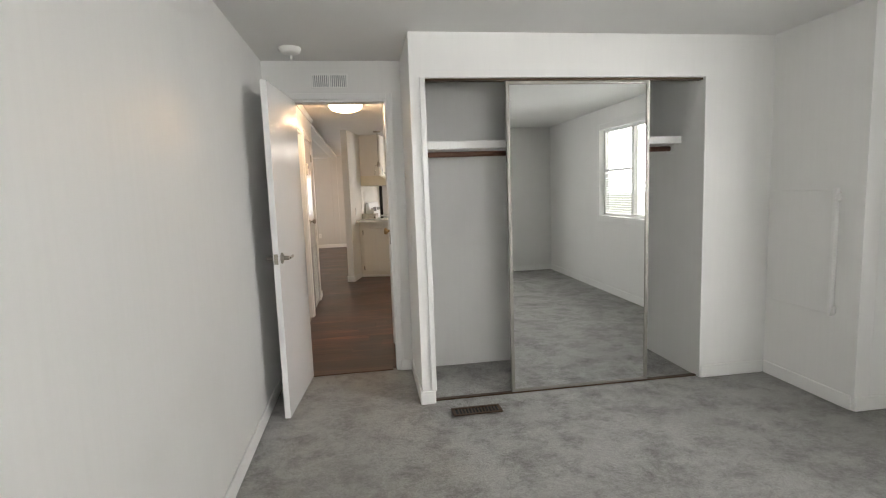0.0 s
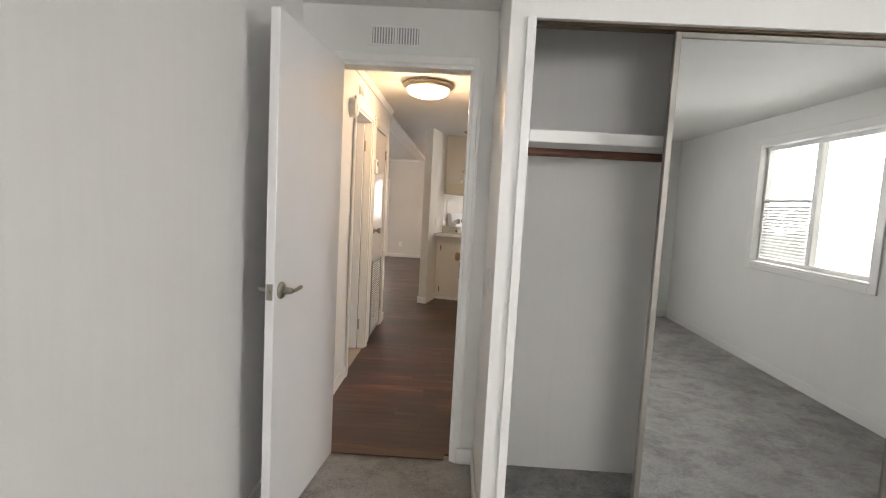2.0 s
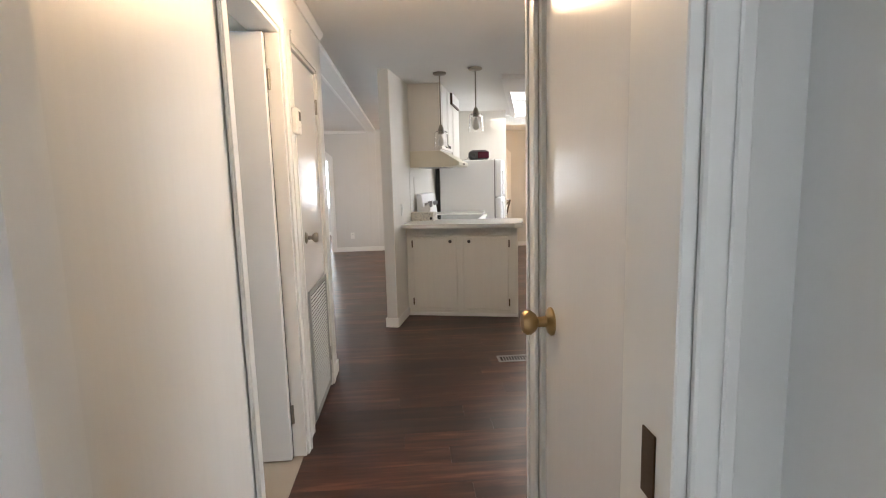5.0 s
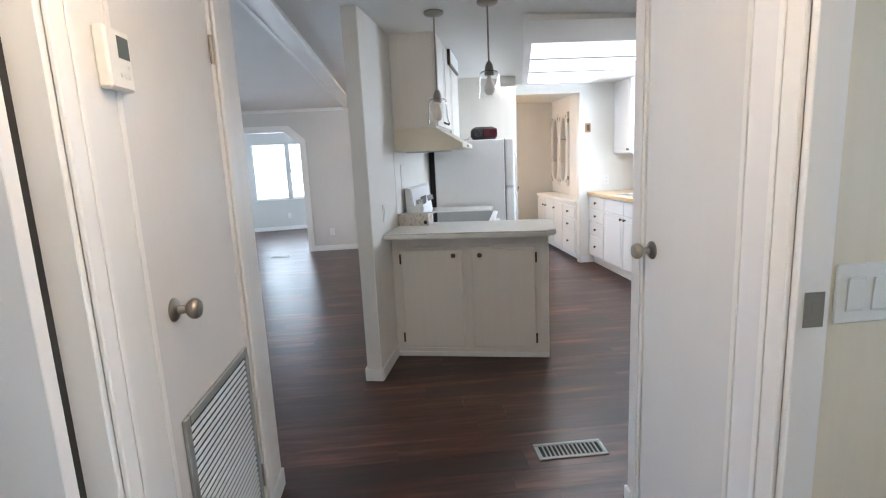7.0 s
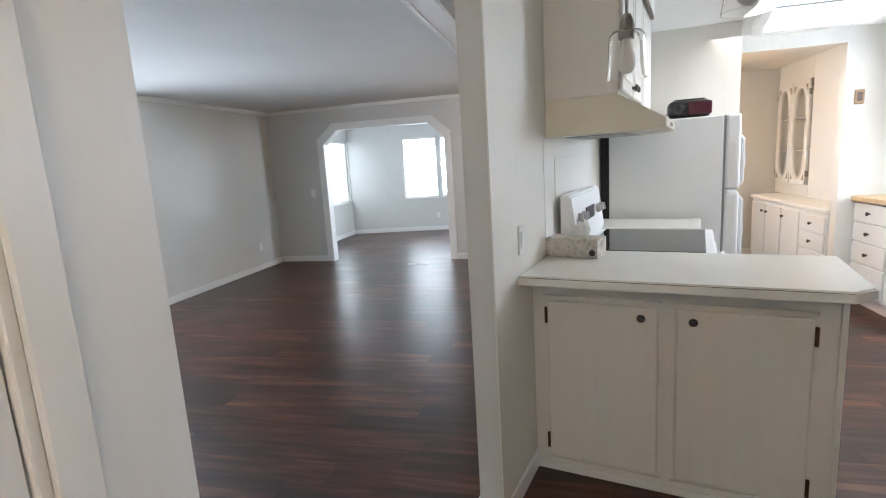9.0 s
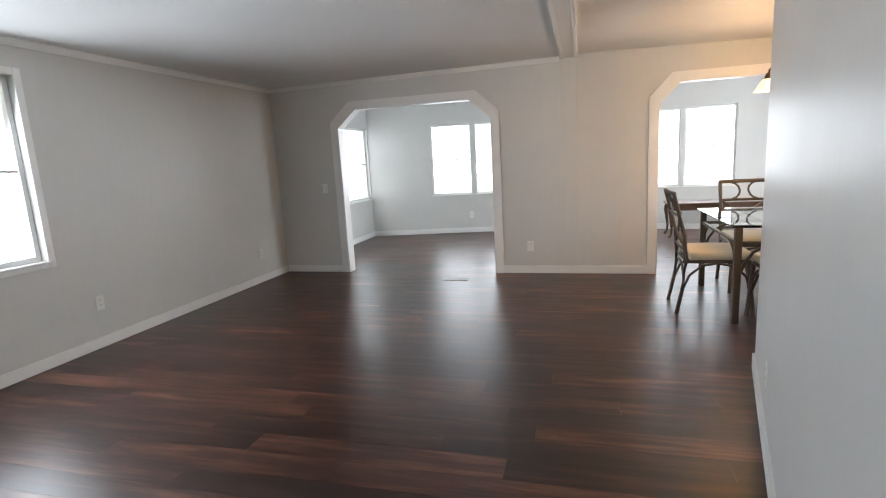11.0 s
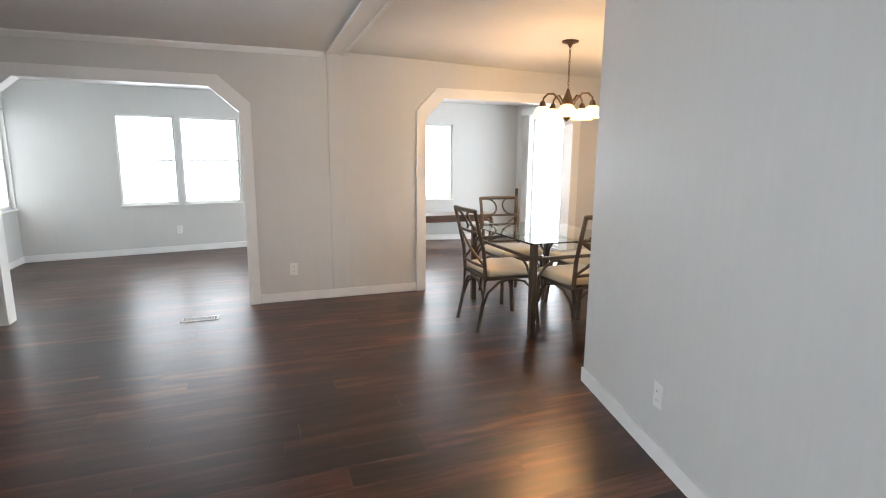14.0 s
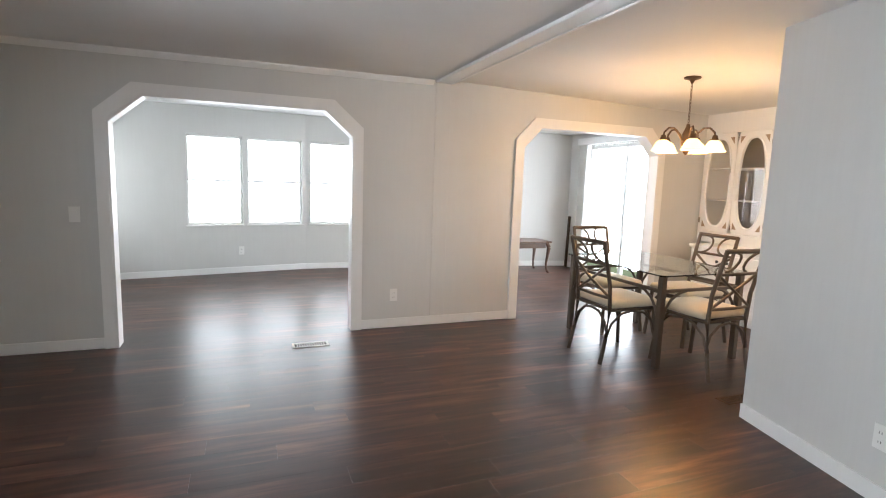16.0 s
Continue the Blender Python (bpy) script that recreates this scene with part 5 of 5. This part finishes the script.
def pendant(m, drop, label):
    """A clear glass pendant on a rod from a ceiling canopy."""
    p = thing("pendant_lamp", label, "pendant lamp", m, "clear glass pendants")
    bm = bmesh.new()
    lathe(bm, [(0, -0.0005), (0.06, -0.0005), (0.06, -0.012), (0.05, -0.02), (0.012, -0.024), (0, -0.025)], 22)
    part("canopy", bm, NICKEL, p, "", None, True)
    bm = bmesh.new()
    cyl(bm, (0, 0, -0.02), (0, 0, -drop + 0.10), 0.005, None, 8)
    part("rod", bm, NICKEL, p, "", None, True)
    bm = bmesh.new()
    lathe(bm, [(0, 0.115), (0.012, 0.112), (0.022, 0.09), (0.028, 0.06), (0.026, 0.035), (0, 0.034)], 16, pose(0, 0, -drop))
    part("socket", bm, NICKEL, p, "brushed nickel socket", None, True)
    bm = bmesh.new()
    lathe(bm, [(0.028, 0.062), (0.046, 0.058), (0.056, 0.046), (0.058, 0.02), (0.060, -0.04), (0.067, -0.088), (0.0645, -0.088), (0.0575, -0.04), (0.0555, 0.02), (0.0535, 0.044), (0.044, 0.055), (0.028, 0.059)], 26, pose(0, 0, -drop))
    sh = part("shade", bm, GLASS, p, "clear glass shade", None, True)
    sh.visible_shadow = False
    bm = bmesh.new()
    lathe(bm, [(0, -0.075), (0.015, -0.071), (0.028, -0.055), (0.031, -0.035), (0.024, -0.008), (0.015, 0.012), (0.013, 0.034), (0, 0.0345)], 16, pose(0, 0, -drop))
    part("bulb", bm, PLASTIC, p, "unlit frosted bulb", None, True)
    return p


pendant(KITCHEN @ pose(0.50, 0.24, ceil_z(1.98)), 0.565, "clear glass pendant lamp on a long rod")
pendant(KITCHEN @ pose(0.83, 0.10, ceil_z(2.28)), 0.44, "clear glass pendant lamp on a short rod")

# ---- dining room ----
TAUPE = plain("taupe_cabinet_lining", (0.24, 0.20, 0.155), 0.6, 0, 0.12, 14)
hutch = thing("china_hutch", "white built-in china hutch with oval glass doors", "hutch")
box_part("upper_body", (4.27, 11.64, 0.775), (4.699, 12.80, ceil_z(4.0) + 0.02), TRIM, hutch)
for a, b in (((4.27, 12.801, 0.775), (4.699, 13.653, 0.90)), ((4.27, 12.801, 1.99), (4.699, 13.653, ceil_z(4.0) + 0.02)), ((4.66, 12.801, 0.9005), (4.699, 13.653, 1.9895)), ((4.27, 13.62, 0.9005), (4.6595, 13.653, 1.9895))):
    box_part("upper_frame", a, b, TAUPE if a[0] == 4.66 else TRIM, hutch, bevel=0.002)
for z in (1.25, 1.60):
    box_part("glass_shelf", (4.30, 12.802, z), (4.659, 13.619, z + 0.012), TRIM, hutch, bevel=0.002)


TAN = plain("tan_fret_paint", (0.34, 0.25, 0.17), 0.5)


def oval_door(parent, y0, y1, z0, z1, x):
    """A door with an oval glazed hole, its face towards -x."""
    bm = bmesh.new()
    n = 40
    cy, cz, ry, rz = (y0 + y1) / 2, (z0 + z1) / 2, (y1 - y0) / 2 - 0.055, (z1 - z0) / 2 - 0.07
    ring, rect = [], []
    for k in range(n):
        a = 2 * math.pi * k / n
        c, s = math.cos(a), math.sin(a)
        ring.append((cy + ry * math.copysign(abs(c) ** 0.8, c), cz + rz * math.copysign(abs(s) ** 0.8, s)))
        q = min((y1 - y0) / 2 / max(abs(c), 1e-6), (z1 - z0) / 2 / max(abs(s), 1e-6))
        rect.append((cy + c * q, cz + s * q))
    vs = [[bm.verts.new((xx, p[0], p[1])) for p in lst] for xx in (x, x + 0.02) for lst in (ring, rect)]
    for k in range(n):
        j = (k + 1) % n
        bm.faces.new((vs[0][k], vs[0][j], vs[1][j], vs[1][k]))
        bm.faces.new((vs[2][k], vs[3][k], vs[3][j], vs[2][j]))
        bm.faces.new((vs[0][k], vs[2][k], vs[2][j], vs[0][j]))
        bm.faces.new((vs[1][k], vs[1][j], vs[3][j], vs[3][k]))
    d = part("hutch_door", bm, TRIM, parent)
    bm = bmesh.new()
    tube(bm, [(x - 0.003, cy + (ry + 0.012) * math.copysign(abs(math.cos(a)) ** 0.8, math.cos(a)), cz + (rz + 0.012) * math.copysign(abs(math.sin(a)) ** 0.8, math.sin(a))) for a in (2 * math.pi * k / 40 for k in range(41))], 0.009, 6)
    part("oval_moulding", bm, TRIM, d, "", None, True)
    for sy, sz in ((1, 1), (1, -1), (-1, 1), (-1, -1)):
        yy, zz = cy + sy * ((y1 - y0) / 2 - 0.035), cz + sz * ((z1 - z0) / 2 - 0.045)
        bm = bmesh.new()
        prism(bm, [(x - 0.003, yy, zz), (x - 0.003, yy - sy * 0.05, zz), (x - 0.003, yy, zz - sz * 0.075)], (0.002, 0, 0))
        part("corner_fret", bm, TAN, d, "tan corner panel")
    pn = box_part("pane", (x + 0.008, y0 + 0.03, z0 + 0.03), (x + 0.012, y1 - 0.03, z1 - 0.03), GLASS, d, "clear glass", 0.0)
    pn.visible_shadow = False
    return d


for y0, y1, ky in ((12.83, 13.222, 13.19), (13.226, 13.618, 13.26)):
    dd = oval_door(hutch, y0, y1, 0.905, 1.985, 4.2485)
    for z in (1.02, 1.86):
        yy = y0 - 0.004 if y0 < 13 else y1 + 0.004
        box_part("hinge", (4.2445, yy - 0.012, z - 0.03), (4.2692, yy + 0.012, z + 0.03), NICKEL, hutch, bevel=0.001)
low = box_part("base_body", (3.97, 11.66, 0.06), (4.699, 13.44, 0.735), TRIM, hutch)
box_part("base_top", (3.945, 11.645, 0.7355), (4.699, 13.46, 0.7745), TRIM, hutch, bevel=0.008)
box_part("toe_board", (4.02, 11.66, 0.0), (4.03, 13.44, 0.0595), TRIM, hutch)
side = pose(3.97, 13.44, 0, 0, 0, -90)
for x0, x1, z0, z1, kx, kz in ((0.02, 0.42, 0.09, 0.70, 0.37, 0.62), (0.44, 0.84, 0.09, 0.70, 0.49, 0.62), (0.86, 1.26, 0.09, 0.70, 0.91, 0.62), (1.28, 1.76, 0.55, 0.70, 1.52, 0.625), (1.28, 1.76, 0.39, 0.535, 1.52, 0.46), (1.28, 1.76, 0.09, 0.375, 1.52, 0.23)):
    bm = bmesh.new()
    bx(bm, (x0, -0.017, z0), (x1, -0.0008, z1), 0.005, side)
    dd = part("cabinet_door" if z1 - z0 > 0.5 else "drawer", bm, TRIM, hutch)
    bm = bmesh.new()
    lathe(bm, [(0, 0), (0.008, 0), (0.007, 0.010), (0.016, 0.016), (0.016, 0.021), (0.010, 0.027), (0, 0.029)], 12)
    part("knob", bm, PEWTER, dd, "dark pewter knob", side @ pose(kx, -0.017, kz, 90, 0, 0), True)

table = thing("dining_table", "glass-topped dining table on a dark metal frame", "table")
TX0, TX1, TY0, TY1, TZ = 2.17, 3.07, 12.02, 13.22, 0.725
bm = bmesh.new()
o = [(TX0, TY0 + 0.02), (TX0 + 0.02, TY0), (TX1 - 0.02, TY0), (TX1, TY0 + 0.02), (TX1, TY1 - 0.02), (TX1 - 0.02, TY1), (TX0 + 0.02, TY1), (TX0, TY1 - 0.02)]
prism(bm, [(x, y, TZ - 0.010) for x, y in o], (0, 0, 0.010))
bmesh.ops.bevel(bm, geom=list(bm.edges), offset=0.0025, segments=1, affect="EDGES")
part("tabletop", bm, TABLE_GLASS, table, "clear glass top")
L0, L1, M0, M1 = TX0 + 0.05, TX1 - 0.05, TY0 + 0.05, TY1 - 0.05
for x in (L0, L1):
    for y in (M0, M1):
        bm = bmesh.new()
        vs = bx(bm, (x - 0.024, y - 0.024, 0), (x + 0.024, y + 0.024, 0.7145), 0.005)
        part("leg", bm, CHAIR_METAL, table)
for a, b in (((L0, M0), (L1, M0)), ((L0, M1), (L1, M1)), ((L0, M0), (L0, M1)), ((L1, M0), (L1, M1))):
    bm = bmesh.new()
    d = Vector((b[0] - a[0], b[1] - a[1])).normalized() * 0.0245
    bx(bm, (min(a[0], b[0]) + (d.x or -0.012), min(a[1], b[1]) + (d.y or -0.012), 0.585), (max(a[0], b[0]) - (d.x or -0.012), max(a[1], b[1]) - (d.y or -0.012), 0.61), 0.004)
    part("rail", bm, CHAIR_METAL, table)
    for p, s in ((a, 1), (b, -1)):
        u = Vector((b[0] - a[0], b[1] - a[1], 0)).normalized() * s
        bm = bmesh.new()
        tube(bm, [Vector((p[0], p[1], 0)) + u * q + Vector((0, 0, z)) for q, z in ((0.022, 0.38), (0.05, 0.46), (0.10, 0.53), (0.17, 0.575), (0.24, 0.592))], 0.011, 6)
        part("bracket", bm, CHAIR_METAL, table, "", None, True)


def dining_chair(m):
    """A chair that faces local +y, its seat cushioned and its back of crossed bars."""
    c = thing("dining_chair", "dark metal dining chair with crossed back and cream cushion", "chair", m, "chairs round the dining table")
    for x in (-0.2, 0.2):
        bm = bmesh.new()
        tube(bm, [(x * 1.02, -0.275, 0.0), (x, -0.235, 0.2), (x, -0.215, 0.42), (x, -0.23, 0.62), (x, -0.275, 0.80), (x, -0.315, 0.955)], 0.0165, 8, 0.9)
        part("back_post", bm, CHAIR_METAL, c, "", None, True)
        bm = bmesh.new()
        tube(bm, [(x * 1.12, 0.255, 0.0), (x * 1.06, 0.235, 0.2), (x * 1.03, 0.215, 0.42)], 0.017, 8)
        part("leg", bm, CHAIR_METAL, c, "", None, True)
        bm = bmesh.new()
        tube(bm, [(x * 1.06, 0.232, 0.20), (x * 1.04, 0.20, 0.31), (x * 1.03, 0.12, 0.385), (x * 1.02, 0.0, 0.408), (x * 1.01, -0.10, 0.388), (x, -0.19, 0.31), (x, -0.232, 0.20)], 0.010, 6)
        part("side_brace", bm, CHAIR_METAL, c, "", None, True)
    for y in (0.222, -0.226):
        bm = bmesh.new()
        tube(bm, [(-0.205, y, 0.21), (-0.17, y, 0.32), (-0.09, y, 0.388), (0, y, 0.405), (0.09, y, 0.388), (0.17, y, 0.32), (0.205, y, 0.21)], 0.010, 6)
        part("cross_brace", bm, CHAIR_METAL, c, "", None, True)
    bm = bmesh.new()
    bx(bm, (-0.215, -0.215, 0.408), (0.215, 0.235, 0.432), 0.006)
    part("seat_frame", bm, CHAIR_METAL, c)
    bm = bmesh.new()
    bx(bm, (-0.222, -0.20, 0.4325), (0.222, 0.245, 0.495), 0.028, None, 4)
    bmesh.ops.subdivide_edges(bm, edges=[e for e in bm.edges if e.calc_length() > 0.2], cuts=6, use_grid_fill=True)
    for v in bm.verts:
        if v.co.z > 0.47:
            v.co.z += 0.018 * max(0, 1 - (v.co.x / 0.22) ** 2) * max(0, 1 - ((v.co.y - 0.02) / 0.22) ** 2)
    part("cushion", bm, SEAT, c, "cream fabric cushion", None, True)
    for z, y, r in ((0.945, -0.311, 0.017), (0.775, -0.267, 0.012), (0.515, -0.222, 0.012)):
        bm = bmesh.new()
        tube(bm, [(-0.198, y, z), (0, y - 0.012, z), (0.198, y, z)], r, 8)
        part("back_rail", bm, CHAIR_METAL, c, "", None, True)
    for s in (-1, 1):
        bm = bmesh.new()
        tube(bm, [(-0.19 * s, -0.265, 0.765), (0, -0.25 - 0.008 * s, 0.64), (0.19 * s, -0.224, 0.525)], 0.011, 6)
        part("cross_bar", bm, CHAIR_METAL, c, "", None, True)
        bm = bmesh.new()
        tube(bm, [(s * 0.115 + s * 0.08 * math.cos(a) * -1, -0.285 - 0.05 * (math.sin(a) * 0.075) / 0.09, 0.86 + 0.075 * math.sin(a)) for a in (-1.45, -1.0, -0.5, 0, 0.5, 1.0, 1.45)], 0.010, 6)
        part("curl", bm, CHAIR_METAL, c, "", None, True)
    return c


first_chair = dining_chair(pose(2.135, 12.47, 0, 0, 0, -90))
for m in (pose(2.585, 12.02, 0, 0, 0, 2), pose(2.62, 13.17, 0, 0, 0, 180), pose(3.08, 12.62, 0, 0, 0, 90)):
    copy_thing(first_chair, m)

CZ = ceil_z(2.66) + 0.001
chan = thing("chandelier", "lit five-arm bronze chandelier with glass bell shades", "chandelier", pose(2.66, 12.39, 0))
bm = bmesh.new()
lathe(bm, [(0, CZ), (0.065, CZ), (0.062, CZ - 0.012), (0.02, CZ - 0.026), (0.008, CZ - 0.05), (0, CZ - 0.051)], 22)
part("canopy", bm, BRONZE, chan, "", None, True)
for k in range(13):
    bm = bmesh.new()
    z = CZ - 0.06 - 0.0255 * k
    tube(bm, [(0.007 * math.cos(a), 0, z + 0.017 * math.sin(a)) for a in (math.pi * 2 * j / 10 for j in range(11))], 0.0022, 5)
    if k % 2:
        bmesh.ops.rotate(bm, verts=bm.verts, cent=(0, 0, 0), matrix=Matrix.Rotation(math.pi / 2, 3, "Z"))
    part("chain_link", bm, BRONZE, chan, "", None, True)
bm = bmesh.new()
lathe(bm, [(0, 1.885), (0.012, 1.88), (0.016, 1.86), (0.028, 1.83), (0.040, 1.80), (0.036, 1.77), (0.05, 1.745), (0.045, 1.715), (0.022, 1.69), (0.028, 1.665), (0.016, 1.645), (0, 1.632)], 18)
part("column", bm, BRONZE, chan, "", None, True)
for k in range(5):
    a = radians(72 * k + 20)
    c, s = math.cos(a), math.sin(a)
    bm = bmesh.new()
    tube(bm, [(c * r, s * r, z) for r, z in ((0.035, 1.74), (0.07, 1.80), (0.115, 1.845), (0.16, 1.845), (0.195, 1.81), (0.20, 1.775))], 0.008, 8)
    arm = part("arm", bm, BRONZE, chan, "", None, True)
    bm = bmesh.new()
    lathe(bm, [(0, 1.79), (0.016, 1.788), (0.024, 1.765), (0.030, 1.742), (0, 1.741)], 14, pose(c * 0.20, s * 0.20, 0))
    part("socket", bm, BRONZE, arm, "", None, True)
    bm = bmesh.new()
    lathe(bm, [(0.028, 1.748), (0.045, 1.738), (0.062, 1.712), (0.075, 1.680), (0.088, 1.662), (0.085, 1.661), (0.071, 1.680), (0.058, 1.710), (0.042, 1.734), (0.026, 1.744)], 20, pose(c * 0.20, s * 0.20, 0))
    sh = part("shade", bm, SHADE_GLASS, arm, "glowing glass bell shade", None, True)
    sh.visible_shadow = False

bench = thing("coffee_table", "low walnut side table with curved legs by the window", "table", pose(3.05, 16.13, 0))
bm = bmesh.new()
bx(bm, (-0.72, -0.24, 0.475), (0.72, 0.24, 0.50), 0.008, None, 2)
part("tabletop", bm, TABLE_WOOD, bench)
for a, b in (((-0.64, -0.19, 0.39), (0.64, -0.172, 0.4745)), ((-0.64, 0.172, 0.39), (0.64, 0.19, 0.4745)), ((-0.655, -0.17, 0.39), (-0.637, 0.17, 0.4745)), ((0.637, -0.17, 0.39), (0.655, 0.17, 0.4745))):
    box_part("apron", a, b, TABLE_WOOD, bench)
for sx in (-1, 1):
    for sy in (-1, 1):
        bm = bmesh.new()
        pts = [(0.66, 0.19, 0.474, 0.026), (0.685, 0.21, 0.40, 0.034), (0.675, 0.20, 0.28, 0.024), (0.66, 0.19, 0.14, 0.016), (0.668, 0.196, 0.05, 0.014), (0.69, 0.212, 0.015, 0.022), (0.695, 0.215, 0.0, 0.02)]
        for p, q in zip(pts, pts[1:]):
            cyl(bm, (sx * p[0], sy * p[1], p[2]), (sx * q[0], sy * q[1], q[2]), p[3], q[3], 10)
        part("leg", bm, TABLE_WOOD, bench, "", None, True)
stick = thing("wooden_post", "dark wooden stick standing in the corner", "stick", pose(4.40, 16.40, 0))
bm = bmesh.new()
bx(bm, (-0.018, -0.018, 0), (0.018, 0.018, 0.86), 0.003, pose(0, 0, 0, 2, 0, 0))
part("stick", bm, BRONZE, stick)

# ---- outdoors ----
bm = bmesh.new()
bx(bm, (-400, -400, -0.75), (400, 400, -0.6))
solid("ground", bm, GRASS, "green lawn round the house", "ground", kind="structure")


def backdrop_material():
    m, n, l, p = nodes_of("hazy_daylight")
    v = coords(n, l, (1, 1, 1), world_space=True)
    a, b = noise_tex(n, l, v, 0.9, 7, 0.75), noise_tex(n, l, v, 0.03, 2)
    c = ramp(n, l, a, [(0.44, (1.0, 1.0, 1.0)), (0.62, (0.55, 0.66, 0.50))])
    l.new(c, p.inputs["Emission Color"])
    p.inputs["Base Color"].default_value = (0.6, 0.6, 0.6, 1)
    p.inputs["Emission Strength"].default_value = 2.2
    return m


bm = bmesh.new()
ring = [(1.0 + math.copysign(abs(math.cos(a)) ** 0.45, math.cos(a)) * 9.5, 8.0 + math.copysign(abs(math.sin(a)) ** 0.45, math.sin(a)) * 15.5) for a in (2 * math.pi * k / 72 for k in range(72))]
lo, hi = [bm.verts.new((*p, -0.65)) for p in ring], [bm.verts.new((*p, 11)) for p in ring]
for k in range(72):
    bm.faces.new((lo[k], lo[(k + 1) % 72], hi[(k + 1) % 72], hi[k]))
solid("backdrop", bm, backdrop_material(), "bright hazy daylight and pale foliage outside", "backdrop", kind="structure")

# ---- planks of the floor ----
PW, PL = 0.152, 1.22
bmp = bmesh.new()
bx(bmp, (-PL / 2 + 0.0003, -PW / 2 + 0.0003, -0.005), (PL / 2 - 0.0003, PW / 2 - 0.0003, 0.0))
plank_mesh = bpy.data.meshes.new("plank")
bmp.to_mesh(plank_mesh)
bmp.free()
plank_mesh.materials.append(PLANK)
floor_ob = bpy.data.objects["floor"]
far = bmesh.new()
row, count = 0, 0
y = 4.47 + PW / 2
while y < 17.1:
    x = -2.55 + random.uniform(-1.0, 0.0) + PL / 2
    while x - PL / 2 < 4.8:
        lo, hi = max(x - PL / 2, -2.55), min(x + PL / 2, 4.8)
        near = 7.6 < y < 13.4 and -2.4 < x < 3.4 or y <= 7.6 and 0.9 < x < 2.9
        if hi - lo > 0.1 and (y > 7.35 or hi > 1.0):
            whole = hi - lo > PL - 0.01
            if near and whole and count < 300:
                ob = new("plank", plank_mesh)
                ob.parent, ob.location = floor_ob, (x, y, 0)
                count += 1
            else:
                q = [far.verts.new((px, py, pz)) for pz in (-0.005, 0.0) for px, py in ((lo + 0.0004, y - PW / 2 + 0.0004), (hi - 0.0004, y - PW / 2 + 0.0004), (hi - 0.0004, y + PW / 2 - 0.0004), (lo + 0.0004, y + PW / 2 - 0.0004))]
                for f in ((4, 5, 6, 7), (0, 1, 5, 4), (1, 2, 6, 5), (2, 3, 7, 6), (3, 0, 4, 7)):
                    far.faces.new([q[i] for i in f])
        x += PL
    y += PW
far_ob = part("planks", far, PLANK, floor_ob)
tagged(far_ob, "dark brown wood-look floor planks", "", "", "stuff")
